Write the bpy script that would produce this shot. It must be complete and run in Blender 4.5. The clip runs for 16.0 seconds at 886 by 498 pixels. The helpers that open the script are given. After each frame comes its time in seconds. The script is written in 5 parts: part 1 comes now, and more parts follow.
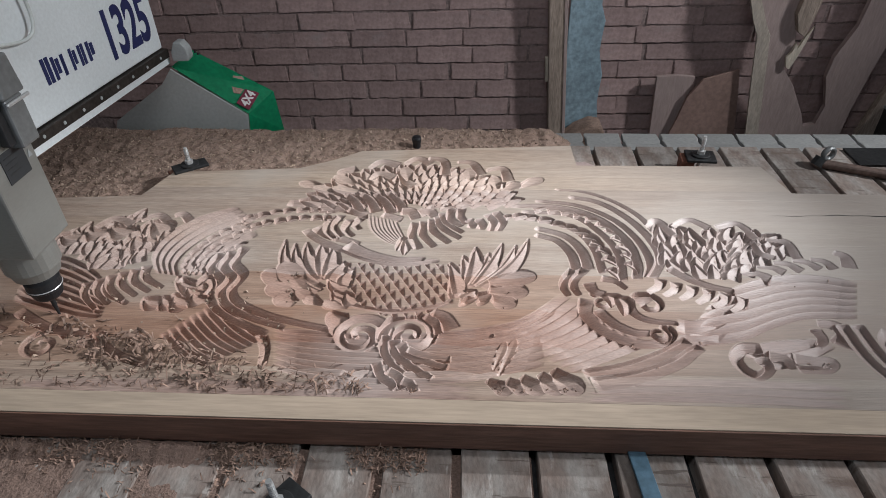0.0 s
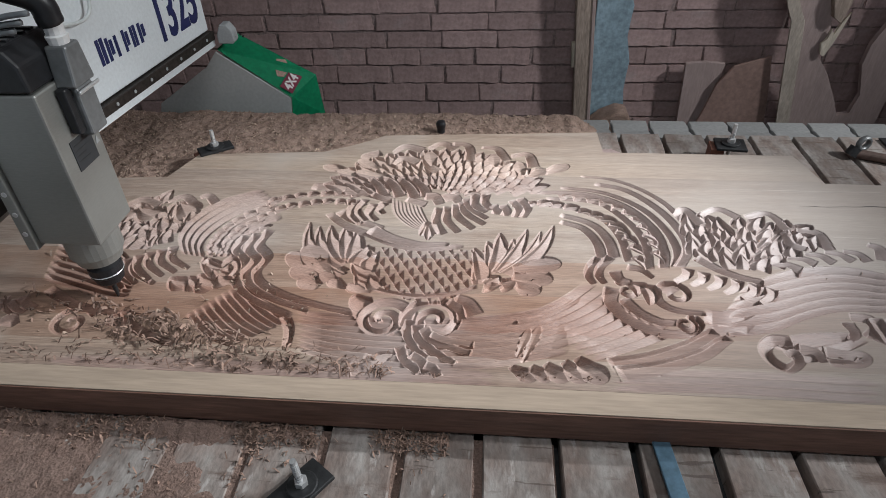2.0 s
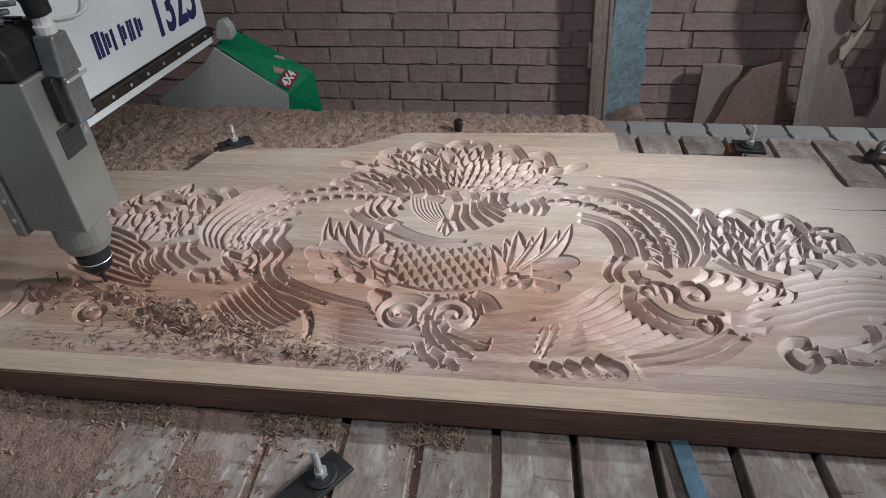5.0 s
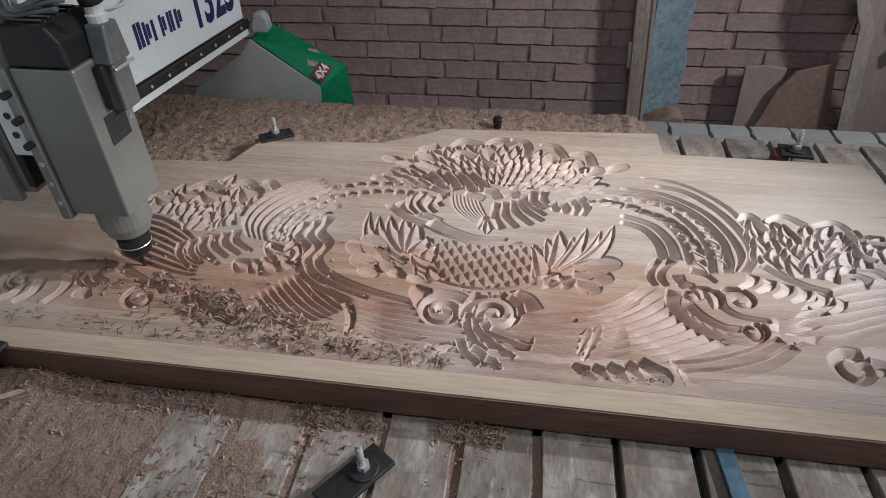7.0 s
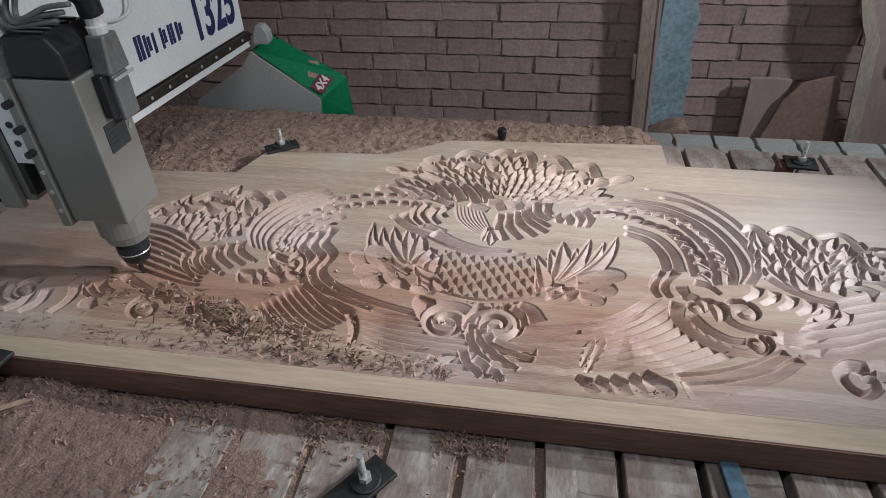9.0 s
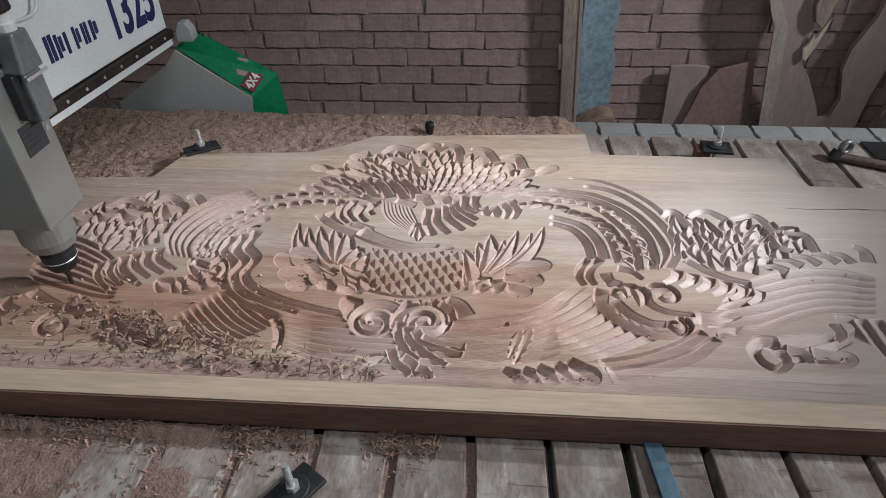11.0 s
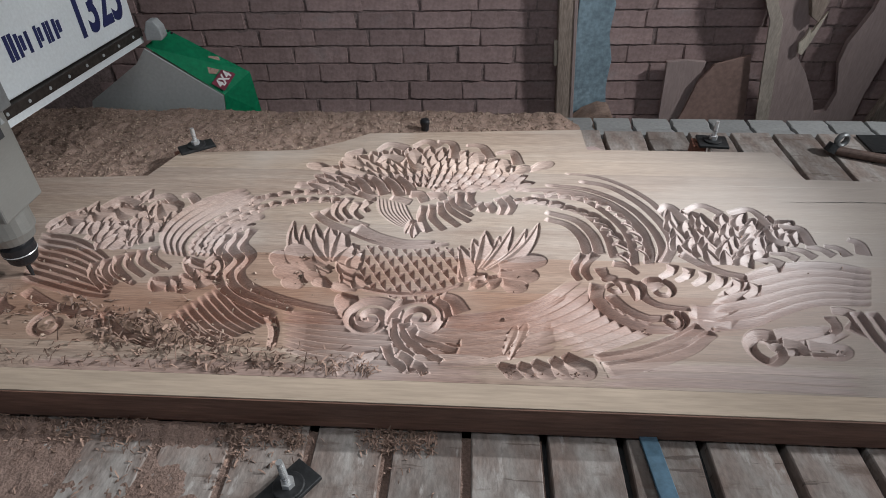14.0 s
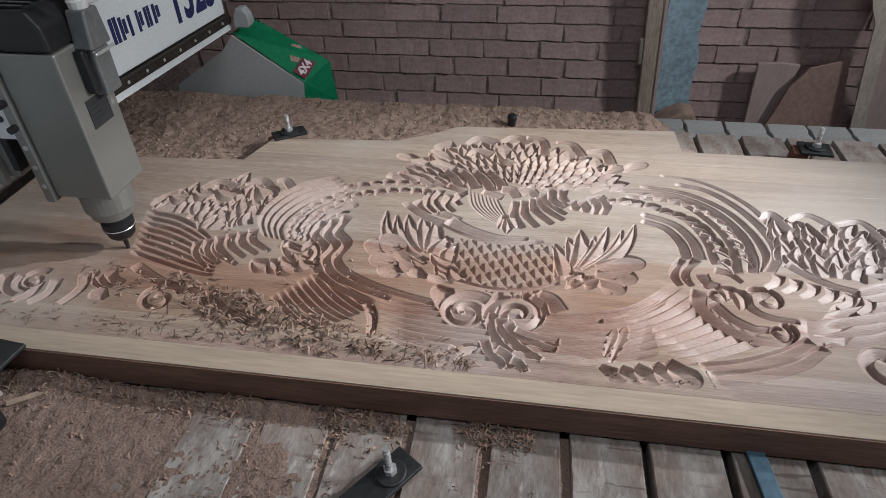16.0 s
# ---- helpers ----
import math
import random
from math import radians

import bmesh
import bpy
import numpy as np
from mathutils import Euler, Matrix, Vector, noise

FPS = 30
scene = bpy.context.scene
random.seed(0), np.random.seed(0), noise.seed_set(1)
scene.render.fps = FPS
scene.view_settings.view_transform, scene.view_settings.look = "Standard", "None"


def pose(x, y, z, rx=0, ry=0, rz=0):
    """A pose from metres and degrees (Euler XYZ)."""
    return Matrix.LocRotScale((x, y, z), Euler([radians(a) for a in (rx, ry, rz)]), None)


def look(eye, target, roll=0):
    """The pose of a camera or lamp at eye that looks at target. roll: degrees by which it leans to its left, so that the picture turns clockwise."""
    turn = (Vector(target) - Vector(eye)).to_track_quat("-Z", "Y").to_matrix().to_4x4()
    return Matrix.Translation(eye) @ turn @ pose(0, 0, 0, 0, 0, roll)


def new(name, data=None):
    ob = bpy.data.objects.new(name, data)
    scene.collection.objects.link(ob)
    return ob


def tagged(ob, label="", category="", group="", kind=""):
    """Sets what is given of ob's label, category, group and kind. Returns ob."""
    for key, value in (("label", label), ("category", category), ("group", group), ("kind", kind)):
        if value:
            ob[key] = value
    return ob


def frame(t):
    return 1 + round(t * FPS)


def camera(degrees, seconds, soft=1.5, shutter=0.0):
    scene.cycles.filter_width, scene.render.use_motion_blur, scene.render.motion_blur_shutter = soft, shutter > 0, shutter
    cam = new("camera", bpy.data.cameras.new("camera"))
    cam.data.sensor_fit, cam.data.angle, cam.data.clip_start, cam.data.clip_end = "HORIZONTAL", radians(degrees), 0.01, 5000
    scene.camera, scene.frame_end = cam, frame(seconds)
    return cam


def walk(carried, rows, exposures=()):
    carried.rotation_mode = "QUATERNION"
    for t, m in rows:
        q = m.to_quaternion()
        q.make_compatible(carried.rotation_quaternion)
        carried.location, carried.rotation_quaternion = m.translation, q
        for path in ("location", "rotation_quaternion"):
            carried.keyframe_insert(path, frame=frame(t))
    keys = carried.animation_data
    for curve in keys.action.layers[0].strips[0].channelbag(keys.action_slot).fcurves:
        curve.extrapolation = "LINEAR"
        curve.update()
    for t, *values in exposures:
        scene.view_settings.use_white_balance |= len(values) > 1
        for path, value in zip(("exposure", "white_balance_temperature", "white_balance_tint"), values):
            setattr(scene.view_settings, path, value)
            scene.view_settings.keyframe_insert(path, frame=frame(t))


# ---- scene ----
cam = camera(71.4, 16.0, soft=0.65)

PATH = [
    (0, (0.021, 0.195, 1.65), (-0.077, 1.801, 0.462), -1.3),
    (0.5, (0.013, 0.195, 1.649), (-0.122, 1.794, 0.455), -1.6),
    (1, (0.002, 0.195, 1.645), (-0.165, 1.781, 0.438), -1.7),
    (1.5, (0.008, 0.195, 1.644), (-0.168, 1.774, 0.429), -2.1),
    (2, (0.01, 0.197, 1.643), (-0.148, 1.774, 0.424), -1.7),
    (2.5, (0.008, 0.19, 1.643), (-0.15, 1.777, 0.436), -1.7),
    (3, (0.004, 0.184, 1.642), (-0.164, 1.766, 0.43), -1.6),
    (3.5, (-0.003, 0.185, 1.641), (-0.186, 1.765, 0.429), -1.5),
    (4, (-0.009, 0.182, 1.639), (-0.2, 1.759, 0.423), -1.3),
    (6.3, (-0.011, 0.187, 1.639), (-0.178, 1.766, 0.424), -1.1),
    (6.5, (-0.015, 0.185, 1.637), (-0.184, 1.759, 0.415), -0.9),
    (7, (-0.05, 0.182, 1.64), (-0.304, 1.743, 0.416), -1.2),
    (7.5, (-0.059, 0.177, 1.644), (-0.374, 1.748, 0.447), -1.8),
    (8, (-0.069, 0.168, 1.64), (-0.464, 1.711, 0.431), -3.0),
    (8.5, (-0.063, 0.171, 1.646), (-0.439, 1.726, 0.445), -2.5),
    (9, (-0.044, 0.182, 1.643), (-0.321, 1.759, 0.446), -1.5),
    (9.5, (-0.036, 0.191, 1.641), (-0.257, 1.765, 0.427), -1.3),
    (10, (-0.024, 0.196, 1.642), (-0.191, 1.78, 0.433), -1.0),
    (10.2, (-0.016, 0.198, 1.642), (-0.142, 1.784, 0.43), -0.8),
    (12.5, (-0.001, 0.2, 1.639), (-0.097, 1.782, 0.419), -0.3),
    (13, (-0.006, 0.197, 1.638), (-0.13, 1.778, 0.42), -0.6),
    (13.5, (-0.001, 0.196, 1.638), (-0.118, 1.775, 0.416), -1.0),
    (14, (0.004, 0.199, 1.637), (-0.099, 1.779, 0.415), -0.9),
    (14.5, (0.008, 0.198, 1.636), (-0.091, 1.773, 0.407), -0.9),
    (15, (-0.002, 0.19, 1.635), (-0.106, 1.765, 0.407), -0.8),
    (15.5, (-0.045, 0.18, 1.63), (-0.242, 1.737, 0.39), -0.7),
    (16, (-0.095, 0.192, 1.635), (-0.346, 1.747, 0.403), -1.2),
]
walk(cam, [(t, look(eye, target, roll)) for t, eye, target, roll in PATH])

# ---- light ----
world = bpy.data.worlds.new("world")
scene.world = world
world.use_nodes = True
world.node_tree.nodes["Background"].inputs[0].default_value = (0.62, 0.70, 0.80, 1)
world.node_tree.nodes["Background"].inputs[1].default_value = 0.85


def area_lamp(name, eye, target, sx, sy, watts, colour):
    data = bpy.data.lights.new(name, "AREA")
    data.shape, data.size, data.size_y, data.energy, data.color = "RECTANGLE", sx, sy, watts, colour
    ob = new(name, data)
    ob.matrix_world = look(eye, target)
    return ob


# Unseen floods at the right: one aimed at the carving, an added weaker spill.
for name, watts, spread, eye, at, size in (("work_lamp", 470, 29, (2.30, 1.85, 2.40), (-0.12, 1.27, 0.80), 0.05), ("wide_spill", 270, 70, (2.9, 1.15, 2.75), (0.3, 1.65, 0.95), 0.12)):
    spot = bpy.data.lights.new(name, "SPOT")
    spot.energy, spot.color, spot.spot_size, spot.spot_blend, spot.shadow_soft_size = watts, (0.95, 0.98, 1.0), radians(spread), 1.0, size
    new(name, spot).matrix_world = look(eye, at)
# Unseen overhead strip, added as fill for shadows, wall and front faces.
area_lamp("overhead_fill", (0.0, 0.45, 2.90), (-0.2, 1.50, 0.80), 1.2, 0.08, 10, (0.93, 0.97, 1.0))

# ---- materials ----


def material(name, colour, rough=0.6, metal=0.0, vary=0.25, scale=8.0, stretch=(1, 1, 1), bump=0.15, fine=60.0, second=None, obj_random=0.0, island=0.0, relief=1.0):
    """A noise-grained surface: broad tint, fine grain, bump and uneven gloss."""
    m = bpy.data.materials.new(name)
    m.use_nodes = True
    nt = m.node_tree
    N, L = nt.nodes, nt.links
    b = N["Principled BSDF"]
    tc = N.new("ShaderNodeTexCoord")
    mp = N.new("ShaderNodeMapping")
    mp.inputs["Scale"].default_value = stretch
    L.new(tc.outputs["Object"], mp.inputs[0])
    n1, n2 = N.new("ShaderNodeTexNoise"), N.new("ShaderNodeTexNoise")
    n1.inputs["Scale"].default_value, n2.inputs["Scale"].default_value = scale, fine
    n1.inputs["Detail"].default_value, n2.inputs["Detail"].default_value = 5, 6
    L.new(mp.outputs[0], n1.inputs["Vector"]), L.new(mp.outputs[0], n2.inputs["Vector"])
    c2 = second or tuple(c * (1 - vary) for c in colour)
    ramp = N.new("ShaderNodeValToRGB")
    ramp.color_ramp.elements[0].position, ramp.color_ramp.elements[1].position = 0.35, 0.68
    ramp.color_ramp.elements[0].color, ramp.color_ramp.elements[1].color = (*c2, 1), (*colour, 1)
    L.new(n1.outputs["Fac"], ramp.inputs[0])
    mix = N.new("ShaderNodeMix")
    mix.data_type, mix.blend_type = "RGBA", "MULTIPLY"
    mix.inputs["Factor"].default_value = 1.0
    g = N.new("ShaderNodeMapRange")
    g.inputs["From Min"].default_value, g.inputs["From Max"].default_value = 0.3, 0.7
    g.inputs["To Min"].default_value, g.inputs["To Max"].default_value = 1 - vary, 1 + vary * 0.6
    L.new(n2.outputs["Fac"], g.inputs["Value"])
    L.new(ramp.outputs[0], mix.inputs["A"]), L.new(g.outputs[0], mix.inputs["B"])
    last = mix.outputs["Result"]
    for amount, node, socket in ((obj_random, "ShaderNodeObjectInfo", "Random"), (island, "ShaderNodeNewGeometry", "Random Per Island")):
        if amount:
            info = N.new(node)
            r = N.new("ShaderNodeMapRange")
            r.inputs["To Min"].default_value, r.inputs["To Max"].default_value = 1 - amount, 1 + amount
            L.new(info.outputs[socket], r.inputs["Value"])
            m2 = N.new("ShaderNodeMix")
            m2.data_type, m2.blend_type = "RGBA", "MULTIPLY"
            m2.inputs["Factor"].default_value = 1.0
            L.new(last, m2.inputs["A"]), L.new(r.outputs[0], m2.inputs["B"])
            last = m2.outputs["Result"]
    L.new(last, b.inputs["Base Color"])
    rr = N.new("ShaderNodeMapRange")
    rr.inputs["To Min"].default_value, rr.inputs["To Max"].default_value = max(0.05, rough - 0.12), min(1.0, rough + 0.12)
    L.new(n1.outputs["Fac"], rr.inputs["Value"]), L.new(rr.outputs[0], b.inputs["Roughness"])
    b.inputs["Metallic"].default_value = metal
    if bump:
        bp = N.new("ShaderNodeBump")
        bp.inputs["Strength"].default_value, bp.inputs["Distance"].default_value = bump, 0.004 * relief
        L.new(n2.outputs["Fac"], bp.inputs["Height"]), L.new(bp.outputs[0], b.inputs["Normal"])
    return m


GRAIN = (1.2, 14, 14)
M_PANEL = material("carved_hardwood", (0.47, 0.385, 0.34), 0.50, vary=0.27, scale=3.0, stretch=(0.9, 16, 14), fine=34, bump=0.20, second=(0.37, 0.285, 0.245))


def glue_planks(m, band_edges, tones, haze):
    """Tints bands along Y, glued boards and narrower stripes, and lays pale patches over them."""
    nt = m.node_tree
    N, L = nt.nodes, nt.links
    base = N["Principled BSDF"].inputs["Base Color"]
    last = base.links[0].from_socket
    tc, sep, mr = N.new("ShaderNodeTexCoord"), N.new("ShaderNodeSeparateXYZ"), N.new("ShaderNodeMapRange")
    mr.inputs["From Min"].default_value, mr.inputs["From Max"].default_value = 0.8, 1.8
    L.new(tc.outputs["Object"], sep.inputs[0]), L.new(sep.outputs["Y"], mr.inputs["Value"])
    ramp = N.new("ShaderNodeValToRGB")
    ramp.color_ramp.interpolation = "CONSTANT"
    e = ramp.color_ramp.elements
    while len(e) < len(tones):
        e.new(0.5)
    for k, (y, c) in enumerate(zip((0.8, *band_edges), tones)):
        e[k].position, e[k].color = y - 0.8, (*c, 1)
    L.new(mr.outputs[0], ramp.inputs[0])
    mul = N.new("ShaderNodeMix")
    mul.data_type, mul.blend_type = "RGBA", "MULTIPLY"
    mul.inputs["Factor"].default_value = 1.0
    L.new(last, mul.inputs["A"]), L.new(ramp.outputs[0], mul.inputs["B"])
    # Pale noise patches: fine dust, with its sheen put into the colour.
    n = N.new("ShaderNodeTexNoise")
    n.inputs["Scale"].default_value, n.inputs["Detail"].default_value = 3.2, 4
    L.new(tc.outputs["Object"], n.inputs["Vector"])
    mask = N.new("ShaderNodeMapRange")
    mask.inputs["From Min"].default_value, mask.inputs["From Max"].default_value, mask.inputs["To Max"].default_value = 0.50, 0.72, 0.55
    L.new(n.outputs["Fac"], mask.inputs["Value"])
    mix = N.new("ShaderNodeMix")
    mix.data_type = "RGBA"
    mix.inputs["B"].default_value = (*haze, 1)
    L.new(mask.outputs[0], mix.inputs["Factor"]), L.new(mul.outputs["Result"], mix.inputs["A"])
    # Blends into a darker grey towards the high-X end.
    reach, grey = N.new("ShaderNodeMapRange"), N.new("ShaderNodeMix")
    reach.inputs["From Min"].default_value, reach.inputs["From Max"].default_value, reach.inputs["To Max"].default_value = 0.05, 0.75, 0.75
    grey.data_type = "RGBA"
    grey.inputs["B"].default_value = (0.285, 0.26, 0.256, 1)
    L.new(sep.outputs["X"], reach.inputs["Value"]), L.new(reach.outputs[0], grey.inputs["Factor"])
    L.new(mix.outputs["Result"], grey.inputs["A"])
    # The planed face has yellowed; wood freshly cut below it is pinkish.
    deep, fresh, tint = N.new("ShaderNodeMapRange"), N.new("ShaderNodeMix"), N.new("ShaderNodeMix")
    deep.inputs["From Min"].default_value, deep.inputs["From Max"].default_value = 0.8488, 0.8496
    fresh.data_type = tint.data_type = "RGBA"
    tint.blend_type = "MULTIPLY"
    tint.inputs["Factor"].default_value = 1.0
    fresh.inputs["A"].default_value, fresh.inputs["B"].default_value = (1.0, 0.95, 0.955, 1), (1.0, 1.0, 0.95, 1)
    L.new(sep.outputs["Z"], deep.inputs["Value"]), L.new(deep.outputs[0], fresh.inputs["Factor"])
    L.new(grey.outputs["Result"], tint.inputs["A"]), L.new(fresh.outputs["Result"], tint.inputs["B"]), L.new(tint.outputs["Result"], base)


# The narrow bands near the front paint in light and dark of border grooves.
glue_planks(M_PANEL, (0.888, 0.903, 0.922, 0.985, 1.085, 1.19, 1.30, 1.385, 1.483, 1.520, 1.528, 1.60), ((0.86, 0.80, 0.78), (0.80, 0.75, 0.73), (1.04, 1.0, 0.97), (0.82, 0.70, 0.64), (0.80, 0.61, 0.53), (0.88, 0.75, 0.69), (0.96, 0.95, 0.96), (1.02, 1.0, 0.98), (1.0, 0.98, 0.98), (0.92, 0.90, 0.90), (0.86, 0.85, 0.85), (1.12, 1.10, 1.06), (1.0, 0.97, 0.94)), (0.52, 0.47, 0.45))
M_STRIP = material("pale_edge_wood", (0.47, 0.375, 0.295), 0.5, vary=0.15, scale=3.0, stretch=GRAIN, fine=14, bump=0.1)


def patches(m, colour, scale, stretch, lo, hi, amount):
    """Lays worn patches of another colour over a material."""
    nt = m.node_tree
    N, L = nt.nodes, nt.links
    base = N["Principled BSDF"].inputs["Base Color"]
    tc, mp, n, mr, mix = (N.new("ShaderNode" + k) for k in ("TexCoord", "Mapping", "TexNoise", "MapRange", "Mix"))
    mp.inputs["Scale"].default_value = stretch
    n.inputs["Scale"].default_value, n.inputs["Detail"].default_value, n.inputs["Roughness"].default_value = scale, 7, 0.62
    info = N.new("ShaderNodeObjectInfo")
    shift = N.new("ShaderNodeVectorMath")
    shift.operation = "SCALE"
    shift.inputs[0].default_value = (7.0, 11.0, 13.0)
    L.new(info.outputs["Random"], shift.inputs["Scale"]), L.new(shift.outputs[0], mp.inputs["Location"])
    mr.inputs["From Min"].default_value, mr.inputs["From Max"].default_value, mr.inputs["To Max"].default_value = lo, hi, amount
    mix.data_type = "RGBA"
    mix.inputs["B"].default_value = (*colour, 1)
    L.new(tc.outputs["Object"], mp.inputs[0]), L.new(mp.outputs[0], n.inputs["Vector"]), L.new(n.outputs["Fac"], mr.inputs["Value"])
    L.new(base.links[0].from_socket, mix.inputs["A"]), L.new(mr.outputs[0], mix.inputs["Factor"]), L.new(mix.outputs["Result"], base)


# Stained front edge wood, darkened further to hold the front face's shade.
M_EDGE = material("shaded_edge_wood", (0.20, 0.105, 0.075), 0.7, vary=0.3, scale=3.0, stretch=GRAIN, fine=14, bump=0.3)
M_SLAT = material("worn_slat_wood", (0.33, 0.308, 0.29), 0.8, vary=0.22, scale=4.0, stretch=(5, 2.2, 5), fine=26, bump=0.35, second=(0.20, 0.15, 0.13), obj_random=0.22)
patches(M_SLAT, (0.45, 0.425, 0.405), 5, (3.0, 1.3, 3.0), 0.52, 0.66, 0.65)
patches(M_SLAT, (0.29, 0.205, 0.17), 7, (1.0, 1.0, 1.0), 0.52, 0.68, 0.4)
patches(M_SLAT, (0.10, 0.075, 0.065), 16, (0.5, 5.0, 1.0), 0.635, 0.665, 0.8)
patches(M_SLAT, (0.50, 0.47, 0.45), 12, (2.5, 0.8, 1.0), 0.60, 0.66, 0.6)
patches(M_SLAT, (0.12, 0.08, 0.065), 9, (1.0, 3.2, 1.0), 0.60, 0.70, 0.7)
M_DUST = material("sawdust", (0.40, 0.285, 0.235), 0.95, vary=0.35, scale=30, fine=240, bump=0.6, second=(0.28, 0.19, 0.15))
M_DRIFT = material("red_brown_dust", (0.265, 0.185, 0.155), 0.95, vary=0.3, scale=14, fine=220, bump=0.8, second=(0.20, 0.132, 0.108))
M_CHIP = material("wood_chips", (0.44, 0.33, 0.26), 0.85, vary=0.25, scale=20, fine=90, bump=0.2, island=0.28)
M_DARKCHIP = material("dark_wood_chips", (0.31, 0.205, 0.16), 0.85, vary=0.25, scale=20, fine=90, bump=0.2, island=0.30)
M_BRICK = material("painted_brick", (0.43, 0.305, 0.295), 0.72, vary=0.2, scale=7, fine=70, bump=0.45, second=(0.335, 0.236, 0.228), obj_random=0.12, relief=1.0)
patches(M_BRICK, (0.37, 0.32, 0.32), 8, (1, 1, 1.6), 0.58, 0.75, 0.55)
M_MORTAR = material("mortar", (0.35, 0.262, 0.252), 0.9, vary=0.35, scale=14, fine=90, bump=0.6)
M_BLUE = material("blue_wall_paint", (0.31, 0.43, 0.51), 0.7, vary=0.3, scale=7, fine=60, bump=0.4, second=(0.25, 0.345, 0.41))
M_POST = material("rough_post_wood", (0.43, 0.34, 0.285), 0.75, vary=0.3, scale=6, stretch=(8, 8, 1.2), fine=30, bump=0.4)
M_MDF = material("brown_board", (0.33, 0.215, 0.185), 0.75, vary=0.2, scale=5, fine=60, bump=0.15)
M_BOARD = material("grey_brown_board", (0.41, 0.315, 0.30), 0.75, vary=0.12, scale=5, stretch=(5, 5, 1), fine=30, bump=0.25)
M_SPLINT = material("torn_pale_wood", (0.68, 0.60, 0.50), 0.7, vary=0.2, scale=8, stretch=(8, 8, 1), fine=40, bump=0.4)
M_WHITE = material("white_powder_coat", (0.72, 0.77, 0.80), 0.38, vary=0.07, scale=5, fine=120, bump=0.03)
M_GREYP = material("grey_side_paint", (0.46, 0.48, 0.48), 0.45, vary=0.10, scale=4, fine=100, bump=0.04)
M_GREEN = material("green_paint", (0.012, 0.36, 0.17), 0.40, vary=0.18, scale=6, fine=80, bump=0.04)
M_NAVY = material("navy_ink", (0.018, 0.025, 0.11), 0.5, vary=0.2, scale=12, fine=80, bump=0.0)
M_STEEL = material("brushed_steel", (0.31, 0.315, 0.30), 0.46, metal=0.6, vary=0.06, scale=5, stretch=(1, 1, 5), fine=90, bump=0.02)
M_BRIGHT = material("bright_bolt_steel", (0.68, 0.69, 0.70), 0.3, metal=0.55, vary=0.1, scale=30, fine=200, bump=0.1)
M_BLACK = material("black_plastic", (0.018, 0.019, 0.022), 0.42, vary=0.3, scale=9, fine=90, bump=0.08)
M_IRON = material("dark_iron", (0.045, 0.047, 0.05), 0.48, metal=0.4, vary=0.3, scale=9, fine=90, bump=0.2)
M_RAIL = material("oiled_rail", (0.06, 0.05, 0.045), 0.5, metal=0.5, vary=0.35, scale=14, fine=90, bump=0.1)
M_CAST = material("cast_grey", (0.36, 0.38, 0.39), 0.5, vary=0.1, scale=8, fine=90, bump=0.06)
M_LABEL = material("grey_label", (0.030, 0.033, 0.037), 0.6, vary=0.12, scale=12, fine=90, bump=0.0)
M_HOSE = material("grey_hose", (0.15, 0.165, 0.175), 0.45, vary=0.12, scale=12, fine=90, bump=0.02)
M_TUBE = material("translucent_tube", (0.62, 0.66, 0.66), 0.35, vary=0.1, scale=12, fine=90, bump=0.0)
M_BRASS = material("brass", (0.48, 0.27, 0.10), 0.4, metal=0.7, vary=0.2, scale=20, fine=90, bump=0.05)
M_STEELBLUE = material("blue_steel_bar", (0.10, 0.19, 0.27), 0.5, vary=0.25, scale=10, fine=80, bump=0.1)
M_RED = material("red_sticker", (0.20, 0.03, 0.06), 0.5, vary=0.3, scale=30, fine=90, bump=0.0)
M_INK = material("pale_ink", (0.75, 0.75, 0.75), 0.5, vary=0.1, scale=20, fine=90, bump=0.0)
M_PLASTER = material("dull_plaster", (0.52, 0.50, 0.48), 0.9, vary=0.2, scale=3, fine=40, bump=0.3)
M_FLOOR = material("concrete_floor", (0.20, 0.18, 0.16), 0.85, vary=0.3, scale=3, fine=40, bump=0.3)
M_GREYSLAT = material("grey_end_slat", (0.31, 0.315, 0.315), 0.7, vary=0.12, scale=6, stretch=(2, 2, 2), fine=50, bump=0.15, obj_random=0.10)
M_PLUG = material("dull_plug_metal", (0.22, 0.23, 0.235), 0.45, metal=0.4, vary=0.15, scale=10, fine=80, bump=0.05)
M_RUST = material("rusty_handle", (0.15, 0.10, 0.085), 0.6, metal=0.2, vary=0.3, scale=14, fine=90, bump=0.2)
M_REDWOOD = material("red_wood_block", (0.22, 0.09, 0.06), 0.7, vary=0.25, scale=10, stretch=(1, 8, 8), fine=30, bump=0.3)

# ---- mesh helpers ----


def place(ob, parent=None):
    if parent:
        ob.parent = parent
    return ob


def part(name, bm, mat, parent=None, label=""):
    me = bpy.data.meshes.new(name)
    bmesh.ops.recalc_face_normals(bm, faces=bm.faces)
    bm.to_mesh(me)
    bm.free()
    me.materials.append(mat)
    ob = new(name, me)
    if parent:
        ob.parent = parent
    if label:
        tagged(ob, label)
    return ob


